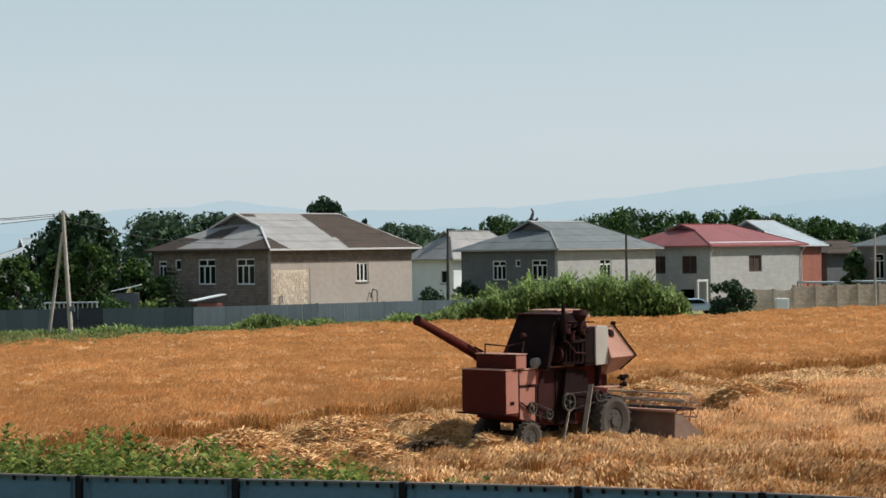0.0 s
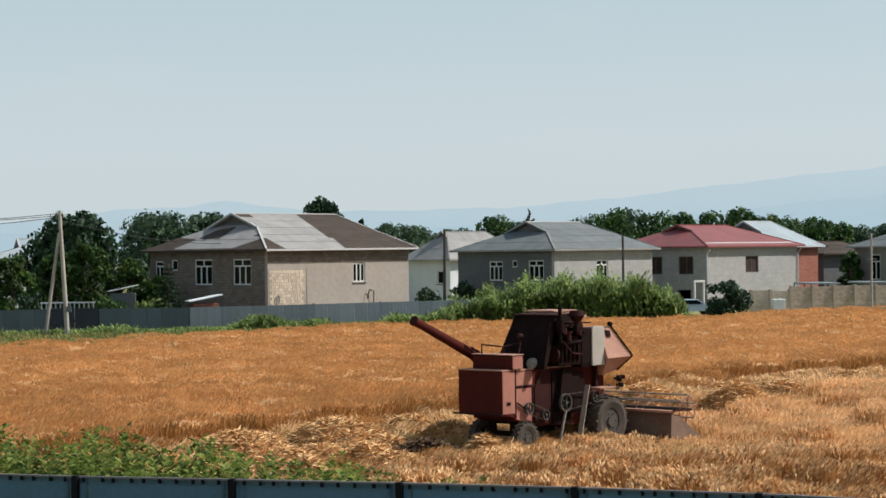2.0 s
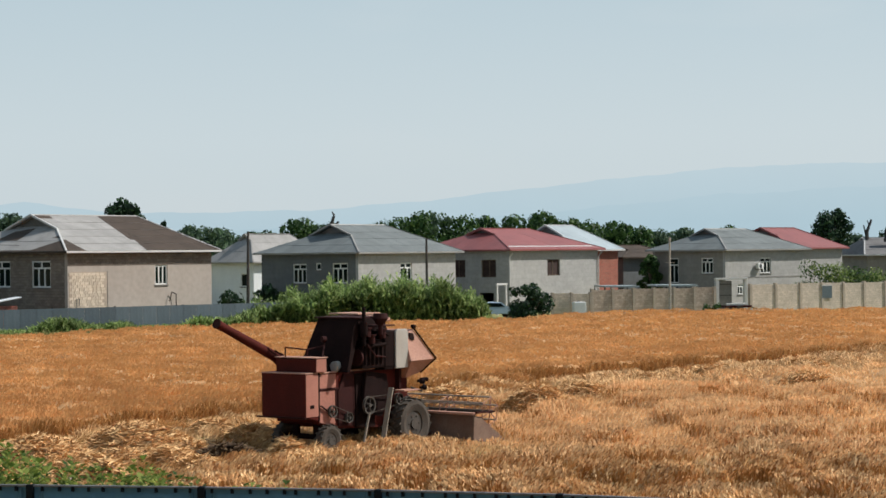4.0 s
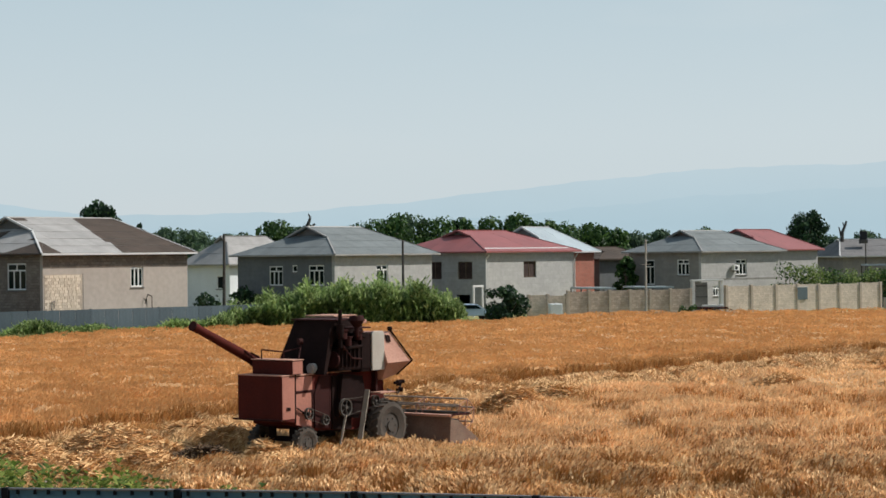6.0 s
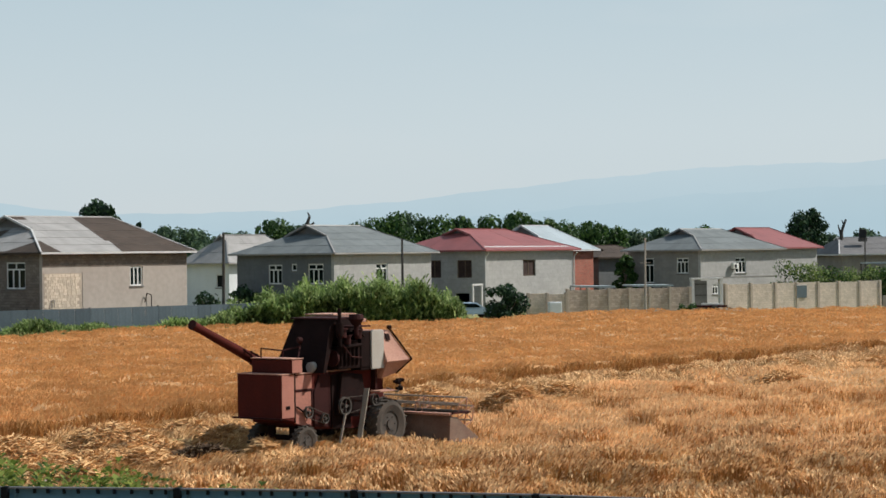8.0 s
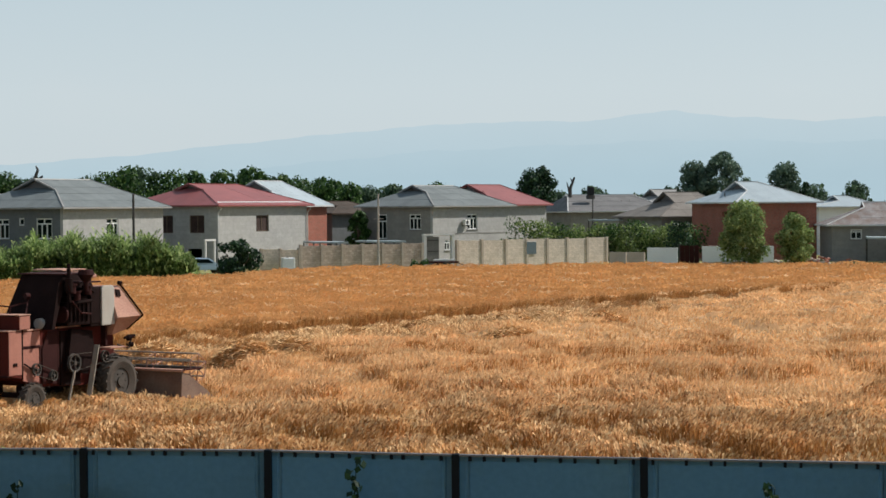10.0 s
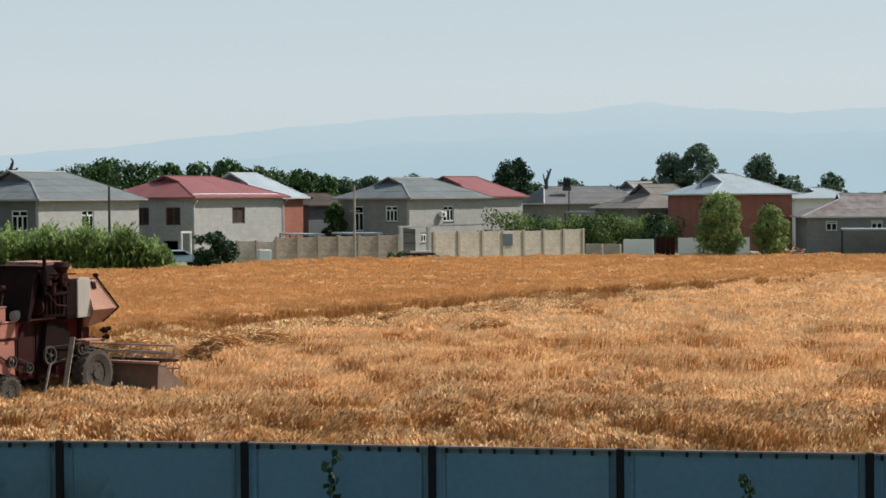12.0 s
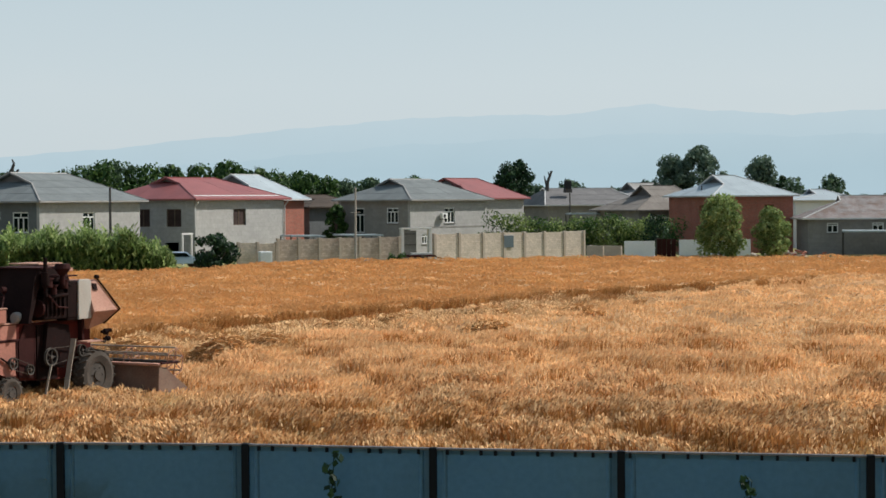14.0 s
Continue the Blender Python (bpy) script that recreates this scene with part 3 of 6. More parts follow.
        for j in range(int(V / sh) + 1):
            for i in range(int(U / sw) + 1):
                c = clip(clip(flat, 0, i * sw + 0.004, (i + 1) * sw - 0.004), 1, j * sh + 0.003, (j + 1) * sh + 0.0)
                if len(c) < 3:
                    continue
                area = abs(sum(c[q][0] * c[(q + 1) % len(c)][1] - c[(q + 1) % len(c)][0] * c[q][1] for q in range(len(c)))) / 2
                if area < 0.03:
                    continue
                cu, cv = sum(p[0] for p in c) / len(c), sum(p[1] for p in c) / len(c)
                lift = rng.uniform(0.012, 0.02)
                up = lambda p, q: org + eu * p[0] + ev * p[1] + nrm * (lift + q + 0.018 * (1 - (p[1] - j * sh) / sh))
                part("roof_sheet", sheet(bmesh.new(), [up(p, 0) for p in c], 0.012), roof, rf)
                for old in (patches or {}).get(side, ()):
                    d = cut_convex(c, [(p[0] * U, p[1] * V) for p in old])
                    if len(d) > 2:
                        part("roof_sheet", sheet(bmesh.new(), [up(p, 0.012) for p in d], 0.010), M_slate_old, rf)
    # ridge cap, hip caps, fascia
    tm = trim or M_trim
    bm = beam(bmesh.new(), (g0 - 0.05, mid, zr + 0.04), (g1, mid, zr + 0.04), 0.20, 0.08)
    part("ridge_cap", bm, roof if trim is roof else M_trim, h)
    for p, q, w, t in (((-o, -o, ze + 0.05), (g0, vl, zg + 0.05), 0.13, 0.06), ((LR + o, -o, ze + 0.05), (g1, mid, zr + 0.05), 0.13, 0.06)):
        part("hip_cap", beam(bmesh.new(), p, q, w, t), tm, h)
    for v0 in (vl, vr):
        part("barge_board", beam(bmesh.new(), (g0, v0, zg + 0.04), (g0, mid, zr + 0.04), 0.12, 0.12), tm, h)
    part("fascia", B((-o - 0.02, -o - 0.05, ze - 0.12), (LR + o + 0.02, -o - 0.01, ze + 0.02), 0.006), tm, h)
    part("fascia", B((-o - 0.05, -o - 0.006, ze - 0.12), (-o - 0.01, LL + o, ze + 0.02), 0.006), eave_left or tm, h)
    part("soffit", B((-o, -o, ze - 0.115), (LR + o, LL + o, ze - 0.103)), M_wood, h)
    return h


def sum_sheets(polys, t):
    bm = bmesh.new()
    for p in polys:
        sheet(bm, p, t)
    return bm


def cut_convex(poly, knife):
    """The part of a polygon that lies inside a convex one that runs counterclockwise."""
    for i, a in enumerate(knife):
        b = knife[(i + 1) % len(knife)]
        side = lambda p: (b[0] - a[0]) * (p[1] - a[1]) - (b[1] - a[1]) * (p[0] - a[0])
        out = []
        for k, p in enumerate(poly):
            q = poly[(k + 1) % len(poly)]
            dp, dq = side(p), side(q)
            if dp >= 0:
                out.append(p)
            if dp * dq < 0:
                f = dp / (dp - dq)
                out.append((p[0] + f * (q[0] - p[0]), p[1] + f * (q[1] - p[1])))
        poly = out
        if len(poly) < 3:
            return []
    return poly


# Where the first house's roof still carries its old brown sheets, along and up each slope.
OLD = {"right": [[(0.50, 0), (1.0, 0), (1.0, 0.3), (0.55, 0.3)], [(0.525, 0.3), (1.0, 0.3), (1.0, 1.0), (0.61, 1.0)], [(0.0, 0.0), (0.12, 0.0), (0.12, 0.3), (0.0, 0.3)],
                 [(0.20, 0.9), (0.29, 0.9), (0.30, 1.0), (0.20, 1.0)]],
       "left": [[(0.0, 0.0), (1.0, 0.0), (1.0, 0.05), (0.0, 0.05)], [(0.0, 0.05), (0.26, 0.05), (0.34, 0.44), (0.0, 0.62)], [(0.35, 0.46), (0.52, 0.43), (0.53, 0.92), (0.40, 0.80)],
                [(0.73, 0.05), (1.0, 0.05), (1.0, 0.20), (0.86, 0.44)], [(0.76, 0.52), (0.92, 0.50), (0.88, 0.95)]]}


h1 = house("two-storey grey block house with patched brown and grey roof", (-12.7, 141.4), 46, 14.7, 14.05, 6.08, 8.88,
      (M_plaster, M_block, M_block), right=[(8.65, 1.3, 3.5, 1.95, 3)],
      left=[(1.85, 2.1, 3.45, 1.95, 3), (6.4, 2.1, 3.45, 1.95, 3), (10.6, 0.75, 4.55, 0.85, 1), (12.4, 1.0, 3.8, 1.5, 2)],
      roof=M_slate, patches=OLD, inset=(2.5, 1.4), gablet=0.6, eave_left=M_slate_old)
# Left facade: its shade is put into the colour through darker plaster.
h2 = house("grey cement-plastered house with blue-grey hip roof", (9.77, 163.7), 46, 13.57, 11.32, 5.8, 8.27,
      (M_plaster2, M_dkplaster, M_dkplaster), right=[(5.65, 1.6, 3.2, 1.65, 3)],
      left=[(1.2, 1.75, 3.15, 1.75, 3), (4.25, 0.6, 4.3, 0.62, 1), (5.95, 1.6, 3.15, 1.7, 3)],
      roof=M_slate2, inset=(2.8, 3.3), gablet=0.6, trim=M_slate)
h3 = house("unfinished grey house with red metal hip roof", (24.5, 176.3), 46, 14.9, 10.5, 5.92, 7.95,
      (M_plaster2, M_plaster2, M_plaster2), right=[(6.2, 2.1, 3.4, 1.55, 0)],
      left=[(1.5, 1.7, 3.35, 1.65, 0), (5.1, 1.7, 3.35, 1.65, 0), (1.8, 1.6, 0.9, 1.0, 0)],
      roof=M_redroof, inset=(2.6, 4.2), gablet=0.7, strips=True, trim=M_redroof)
# The left facade's greyer plaster again carries painted shade.
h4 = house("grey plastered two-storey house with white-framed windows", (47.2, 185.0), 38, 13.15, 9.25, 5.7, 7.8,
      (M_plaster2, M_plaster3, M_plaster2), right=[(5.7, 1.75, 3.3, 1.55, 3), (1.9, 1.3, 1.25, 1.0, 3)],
      left=[(1.5, 1.5, 3.35, 1.55, 3), (5.9, 1.2, 2.4, 2.5, 2)],
      roof=M_slate2, inset=(2.6, 3.7), gablet=0.65, trim=M_slate)
for q in (0.0, 14.9):
    part("downpipe", rod(rod(bmesh.new(), (q - 0.05, -0.12, 0.1), (q - 0.05, -0.12, 5.2), 0.055, n=8), (q - 0.05, -0.12, 5.2), (q - 0.05, -0.5, 5.6), 0.055, n=8), M_trim, h3, "white downpipe")
part("eave_sheet", sheet(bmesh.new(), [(0.1, 0.05, 6.19), (14.3, 0.05, 6.19), (14.1, 0.26, 6.265), (0.3, 0.26, 6.265)], 0.02), M_trim, h3, "pale flashing strip along the eave")
def bare_frame(parent, m, w, h):
    """A brown timber frame with one mullion, with a dark curtain behind it."""
    f = 0.09
    win = part("window", wall_mesh(w, h, 0.08, [(f, w / 2 - 0.04, f, h - f), (w / 2 + 0.04, w - f, f, h - f)]), M_wood, parent, "brown timber window frame", m=m @ pose(0, 0.12, 0))
    part("curtain", B((f, 0.05, f), (w - f, 0.06, h - f)), M_curtain, win)


M_curtain = mat("dark_brown_curtain", (0.045, 0.026, 0.022), 0.9, var=0.3, scale=3)
bare_frame(h3, pose(6.2, 0, 3.4), 2.1, 1.55)
for y in (1.5, 5.1):
    bare_frame(h3, pose(0, y + 1.7, 3.35, 0, 0, -90), 1.7, 1.65)
# damp, unpainted concrete belts between the storeys
for hh, L, z in ((h2, 13.57, 2.75), (h4, 13.15, 2.85)):
    part("belt_course", B((0.01, -0.03, z), (L - 0.01, -0.003, z + 0.12), 0.004), M_plaster3, hh)
# ---- near fence ----
def fence_run():
    fence = thing("metal_fence", pose(0, 0, 0), "dark blue sheet-metal fence with black posts", "fence")
    pts = [Vector((-15.10, 31.55)), Vector((-12.65, 30.75)), Vector((-10.2, 29.95)), Vector((-7.8, 29.13)), Vector((-5.4, 28.3)), Vector((-3.02, 27.62)), Vector((-0.6, 26.9)), Vector((1.80, 26.1)), Vector((4.14, 25.15)),
           Vector((6.39, 23.95)), Vector((8.57, 22.86)), Vector((11.35, 21.5)), Vector((13.6, 20.4)), Vector((15.8, 19.3))]
    top = 2.4
    for a, b in zip(pts, pts[1:]):
        d = (b - a).normalized()
        nn = Vector((d.y, -d.x))
        L = (b - a).length
        ang = math.degrees(math.atan2(d.y, d.x))
        bm = bmesh.new()
        # sheet with shallow pressed ribs near its sides
        prof = [(0.02, 0.0), (0.12, 0.0), (0.14, 0.02), (0.17, 0.02), (0.19, 0.0), (L - 0.19, 0.0), (L - 0.17, 0.02), (L - 0.14, 0.02), (L - 0.12, 0.0), (L - 0.02, 0.0)]
        lo = [bm.verts.new((x, -y, 0.05)) for x, y in prof]
        hi = [bm.verts.new((x, -y, top - 0.03)) for x, y in prof]
        for i in range(len(prof) - 1):
            bm.faces.new((lo[i], lo[i + 1], hi[i + 1], hi[i]))
        bmesh.ops.solidify(bm, geom=list(bm.faces), thickness=0.006)
        part("panel", bm, M_fence, fence, m=pose(a.x, a.y, 0, 0, 0, ang))
        part("cap_rail", B((0, -0.035, top - 0.03), (L, 0.035, top), 0.006), M_cap, fence, m=pose(a.x, a.y, 0, 0, 0, ang))
        for i in range(10):
            x = 0.17 + (L - 0.34) * (i + rng.uniform(-0.25, 0.25)) / 9
            part("clip", B((x - 0.018, -0.05, top - 0.085), (x + 0.018, -0.008, top - 0.02)), M_fencepost, fence, m=pose(a.x, a.y, 0, 0, 0, ang))
    for p in pts:
        part("post", B((-0.05, -0.07, 0), (0.05, 0.05, top + 0.005), 0.008), M_fencepost, fence, m=pose(p.x, p.y, 0, 0, 0, -20))


fence_run()


# ---- combine harvester ----
# Red darkened for the shaded rear; sunlit sides get paler sheets.
M_red = mat("faded_red_paint", (0.074, 0.013, 0.0095), 0.85, var=0.2, scale=1.6, dark=(0.040, 0.009, 0.007), bump=0.15, spec=0.1)
M_reddk = mat("worn_dark_red_paint", (0.034, 0.010, 0.009), 0.8, var=0.18, scale=1.6, bump=0.15, spec=0.1)
M_dusty = mat("dusty_pink_paint", (0.38, 0.21, 0.155), 0.8, var=0.18, scale=1.4, dark=(0.27, 0.125, 0.09), bump=0.15)
# Grease, with the shade of unlit parts put into the near-black colour.
M_grease = mat("greasy_shaded_black_iron", (0.015, 0.0075, 0.0068), 0.85, var=0.3, scale=3, bump=0.3, spec=0.06)
M_iron = mat("dusty_grey_iron", (0.075, 0.064, 0.055), 0.7, metal=0.3, var=0.25, scale=3, bump=0.2)
M_cover = mat("grey_white_cover", (0.34, 0.315, 0.28), 0.7, var=0.12, scale=2, dark=(0.26, 0.22, 0.18), bump=0.1)
M_headdust = mat("dust_coated_steel", (0.17, 0.115, 0.085), 0.9, var=0.2, scale=2, dark=(0.10, 0.05, 0.038))
M_tyre = mat("dusty_rubber", (0.07, 0.056, 0.045), 0.95, var=0.25, scale=3, bump=0.3)
M_board = mat("weathered_plank", (0.30, 0.25, 0.20), 0.85, var=0.2, scale=3, bump=0.3)


def wheel(parent, m, r, w, lugs):
    """A lugged tyre with its rim and hub, its axle along local y."""
    bm = bmesh.new()
    prof = [(r * 0.52, -w * 0.36), (r * 0.78, -w * 0.5), (r * 0.94, -w * 0.44), (r, -w * 0.2), (r, w * 0.2), (r * 0.94, w * 0.44), (r * 0.78, w * 0.5), (r * 0.52, w * 0.36)]
    n = 36
    rings = [[bm.verts.new((q * math.cos(2 * math.pi * i / n), y, q * math.sin(2 * math.pi * i / n))) for q, y in prof] for i in range(n)]
    for i in range(n):
        a, b = rings[i], rings[(i + 1) % n]
        for j in range(len(prof)):
            k = (j + 1) % len(prof)
            bm.faces.new((a[j], a[k], b[k], b[j]))
    c2, s2 = math.cos(0.16), math.sin(0.16)
    lug = [mesh_of("lug", beam(bmesh.new(), (r * 0.99, q * w * 0.46, 0), (c2 * r * 1.01, 0, s2 * r * 1.01), 0.045, 0.06), M_tyre) for q in (-1, 1)]
    ty = part("wheel", bm, M_tyre, parent, "dusty lugged tyre on a steel rim", m=m)
    bm = bmesh.new()
    for y0, y1, q in ((-w * 0.30, -w * 0.22, r * 0.53), (-w * 0.40, -w * 0.28, r * 0.2)):
        rod(bm, (0, y0, 0), (0, y1, 0), q, n=24)
    part("rim", bm, M_iron, ty)
    for i in range(lugs):
        for k in (0, 1):
            part("lug", lug[k], None, ty, m=pose(0, 0, 0, 0, -360 * (i + 0.25 * (2 * k - 1)) / lugs, 0))
    for i in range(6):
        t = math.pi * i / 3
        part("wheel_nut", rod(bmesh.new(), (math.cos(t) * r * .32, -w * .33, math.sin(t) * r * .32), (math.cos(t) * r * .32, -w * .29, math.sin(t) * r * .32), 0.02, n=6), M_grease, ty)
    return ty


def pulley(parent, x, y, z, r, material=None, name="pulley", spokes=5):
    """A belt wheel with a rim, spokes and a hub, facing -y."""
    bm = bmesh.new()
    n = 28
    prof = [(r * 0.82, -0.035), (r, -0.04), (r * 0.93, 0.0), (r, 0.04), (r * 0.82, 0.035)]
    rings = [[bm.verts.new((q * math.cos(2 * math.pi * i / n), h, q * math.sin(2 * math.pi * i / n))) for q, h in prof] for i in range(n)]
    for i in range(n):
        a, b = rings[i], rings[(i + 1) % n]
        for j in range(len(prof)):
            k = (j + 1) % len(prof)
            bm.faces.new((a[j], a[k], b[k], b[j]))
    rod(bm, (0, -0.05, 0), (0, 0.08, 0), r * 0.22, n=14)
    for i in range(spokes):
        t = 2 * math.pi * i / spokes
        beam(bm, (0, 0, 0), (math.cos(t) * r * 0.85, 0, math.sin(t) * r * 0.85), 0.03, 0.02)
    return part(name, bm, material or M_iron, parent, m=pose(x, y, z))


def poly_solid(pts, faces):
    bm = bmesh.new()
    v = [bm.verts.new(p) for p in pts]
    for f in faces:
        bm.faces.new([v[i] for i in f])
    return bm


def bevel_all(bm, w, seg=2):
    bmesh.ops.bevel(bm, geom=list(bm.edges), offset=w, segments=seg, affect="EDGES", profile=0.6)
    return bm


def combine():
    c = thing("combine_harvester", pose(1.63, 52.47, 0, 0, 0, 47), "old faded red combine harvester cutting the wheat", "combine harvester")
    W = 1.55
    # straw hood at the back: closed box with a folded top edge and a raised seam
    hood = part("straw_hood", bevel_all(prism(bmesh.new(), [(0, 1.16), (0.53, 1.05), (0.53, 2.35), (0, 2.35)], -0.03, W + 0.03), 0.012), M_red, c, "faded red sheet-steel straw hood")
    # Pale flange: dust and the edge highlight, both put into its colour.
    part("top_flange", B((-0.02, -0.045, 2.35), (0.55, W + 0.045, 2.375), 0.006), M_dusty, hood, "dusty top flange, pale for an edge highlight")
    part("bottom_lip", B((-0.045, -0.04, 1.12), (0.01, W + 0.20, 1.17), 0.008), M_reddk, hood)
    part("seam", B((0.535, -0.05, 1.03), (0.575, -0.02, 2.40), 0.006), M_grease, hood)
    part("catch", B((0.17, -0.06, 1.40), (0.33, -0.025, 1.49), 0.01), M_grease, hood)
    # Sunlight on the side, and its dust, put into a paler red.
    M_side_lit = mat("sunlit_dusty_red_paint", (0.33, 0.14, 0.102), 0.8, var=0.16, scale=1.8, dark=(0.22, 0.08, 0.058), bump=0.15)
    part("lit_side_sheet", B((0.015, -0.042, 1.17), (0.52, -0.032, 2.33)), M_side_lit, hood, "paler red sheet for the dusty, sunlit side")
    # upper box on the hood
    up = part("cleaning_cover", bevel_all(prism(bmesh.new(), [(0.36, 2.378), (0.80, 2.378), (0.80, 2.76), (0.36, 2.74)], -0.10, 1.36), 0.012), M_red, c, "red upper cover over the straw walkers")
    part("lit_side_sheet", B((0.375, -0.112, 2.39), (0.79, -0.102, 2.74)), M_side_lit, up)
    # Lid paled likewise, for dust and a painted highlight along its edge.
    part("lid", B((0.33, -0.13, 2.765), (0.83, 1.39, 2.79), 0.006), M_dusty, up, "dusty lid, pale for an edge highlight")
    # main body
    body = part("thresher_body", bevel_all(prism(bmesh.new(), [(0.58, 0.98), (1.25, 0.78), (3.2, 0.66), (4.3, 0.85), (4.55, 1.2), (4.5, 2.3), (0.58, 2.33)], 0.0, W), 0.012), M_red, c, "dusty faded red threshing body")
    part("lit_side_sheet", B((0.60, -0.012, 1.92), (1.30, -0.002, 2.30)), M_side_lit, body)
    part("lit_side_sheet", prism(bmesh.new(), [(0.60, 1.0), (1.26, 0.82), (1.26, 1.84), (0.60, 1.84)], -0.012, -0.002), M_side_lit, body)
    part("rib", B((0.60, -0.035, 1.86), (1.95, 0.0, 1.91), 0.006), M_reddk, body)
    part("rib", B((1.28, -0.03, 1.0), (1.33, 0.0, 1.86), 0.006), M_reddk, body)
    part("rib", B((2.02, -0.04, 0.8), (2.08, 0.0, 2.34), 0.006), M_reddk, body)
    part("top_rail", B((0.60, -0.03, 2.33), (4.4, 0.03, 2.37), 0.006), M_dusty, body)
    part("tension_bar", beam(bmesh.new(), (0.60, -0.06, 1.45), (1.02, -0.06, 1.22), 0.05, 0.03), M_grease, body)
    # Guard panels: grime and shade are both put into their dark colours.
    part("side_panel", bevel_all(prism(bmesh.new(), [(1.36, 0.85), (2.0, 0.8), (2.0, 2.28), (1.60, 2.28), (1.36, 1.8)], -0.05, 0.0), 0.01), M_reddk, body, "brown-red guard panel")
    part("side_panel", bevel_all(prism(bmesh.new(), [(2.1, 0.75), (2.95, 0.7), (2.95, 2.25), (2.1, 2.25)], -0.07, 0.0), 0.01), M_grease, body, "guard panel darkened for grime and shade")
    part("belt_guard", bevel_all(prism(bmesh.new(), [(2.2, 1.1), (3.1, 1.0), (3.4, 1.7), (3.3, 2.2), (2.4, 2.3)], -0.22, -0.08), 0.02), M_grease, c, "blackened belt guard")
    pulley(body, 1.05, -0.10, 1.27, 0.17)
    pulley(body, 2.45, -0.26, 1.35, 0.26)
    pulley(body, 3.99, -0.42, 1.32, 0.20)
    pulley(body, 3.68, -0.36, 1.46, 0.17)
    pulley(body, 1.75, -0.10, 1.05, 0.15)
    # belt from pulley to pulley
    for (xa, ya, za, ka), (xb, yb, zb, kb) in (((2.45, -0.26, 1.35, 1.3), (3.68, -0.36, 1.46, 0.85)),
                                               ((1.05, -0.11, 1.27, 0.9), (1.75, -0.11, 1.05, 0.8))):
        for dz in (0.18, -0.18):
            bm = bmesh.new()
            beam(bm, (xa, ya, za + dz * ka), (xb, yb, zb + dz * kb), 0.03, 0.012)
            part("drive_belt", bm, M_tyre, c)
    # engine bay: rear screen that leans in towards its top, roof slab, engine
    # Black of the screen and the bin stands for shade on their rear.
    screen = poly_solid([(1.32, 0.98, 2.34), (1.32, -0.42, 2.34), (1.62, -0.42, 3.60), (1.85, -0.40, 3.80), (1.85, 0.78, 3.80),
                         (1.44, 0.98, 2.34), (1.44, -0.42, 2.34), (1.72, -0.42, 3.60), (1.97, -0.40, 3.80), (1.97, 0.78, 3.80)],
                        [(0, 1, 2, 3, 4), (9, 8, 7, 6, 5), (0, 5, 6, 1), (1, 6, 7, 2), (2, 7, 8, 3), (3, 8, 9, 4), (4, 9, 5, 0)])
    bin_ = part("grain_bin", poly_solid([(1.46, 0.0, 2.38), (4.3, 0.0, 2.38), (4.3, 1.5, 2.38), (1.46, 1.5, 2.38), (2.0, 0.25, 3.80), (3.7, 0.25, 3.80), (3.7, 1.2, 3.80), (2.0, 1.2, 3.80)],
                [(0, 1, 2, 3), (4, 5, 6, 7), (0, 1, 5, 4), (1, 2, 6, 5), (2, 3, 7, 6), (3, 0, 4, 7)]), M_grease, c, "grain bin darkened for its shaded side")
    part("rear_screen", screen, M_grease, c, "rear screen blackened for its shaded side")
    part("bin_rim", B((1.82, -0.45, 3.81), (3.0, 1.22, 3.85), 0.008), M_reddk, bin_)
    eng = part("engine", B((2.0, -0.40, 2.40), (3.05, 0.02, 3.05), 0.04), M_grease, c, "oily black diesel engine")
    part("valve_cover", B((2.1, -0.36, 3.05), (2.95, -0.06, 3.20), 0.03), M_grease, eng)
    for i in range(5):
        part("fin", B((2.08 + i * 0.18, -0.46, 2.5), (2.12 + i * 0.18, -0.395, 3.0), 0.006), M_grease, eng)
    part("manifold", rod(bmesh.new(), (2.05, -0.47, 3.02), (2.95, -0.47, 3.06), 0.05, n=12), M_grease, eng)
    part("flywheel", rod(bmesh.new(), (1.93, -0.22, 2.72), (2.0, -0.22, 2.72), 0.24, n=20), M_reddk, eng)
    bm = rod(bmesh.new(), (1.9, -0.55, 3.05), (1.9, -0.55, 4.12), 0.055, n=12)
    rod(bm, (1.9, -0.55, 3.35), (1.9, -0.55, 3.72), 0.115, n=14)
    part("exhaust_pipe", bm, M_grease, c, "black upright exhaust pipe")
    bm = rod(bmesh.new(), (2.55, -0.62, 3.35), (2.55, -0.62, 3.78), 0.07, n=14)
    rod(bm, (2.55, -0.62, 3.62), (2.55, -0.62, 3.80), 0.10, 0.22, n=16)
    rod(bm, (2.55, -0.62, 3.80), (2.55, -0.62, 3.94), 0.24, 0.19, n=16)
    part("air_intake", bm, M_reddk, c, "dark red air intake bowl")
    for x, z, r in ((2.05, 3.42, 0.14), (2.3, 3.22, 0.10), (2.75, 3.36, 0.12)):
        part("filter_bowl", rod(rod(bmesh.new(), (x, -0.5, z - 0.12), (x, -0.5, z + 0.1), r, n=14), (x, -0.5, z + 0.1), (x, -0.5, z + 0.14), r * 1.3, n=14), M_reddk, eng)
    part("pipe", rod(rod(bmesh.new(), (2.3, -0.5, 3.3), (2.75, -0.52, 3.45), 0.03), (2.75, -0.52, 3.45), (3.1, -0.45, 3.3), 0.03), M_grease, eng)
    part("pipe", rod(rod(bmesh.new(), (2.05, -0.52, 3.1), (2.4, -0.56, 2.75), 0.025), (2.4, -0.56, 2.75), (2.9, -0.5, 2.7), 0.025), M_reddk, eng)
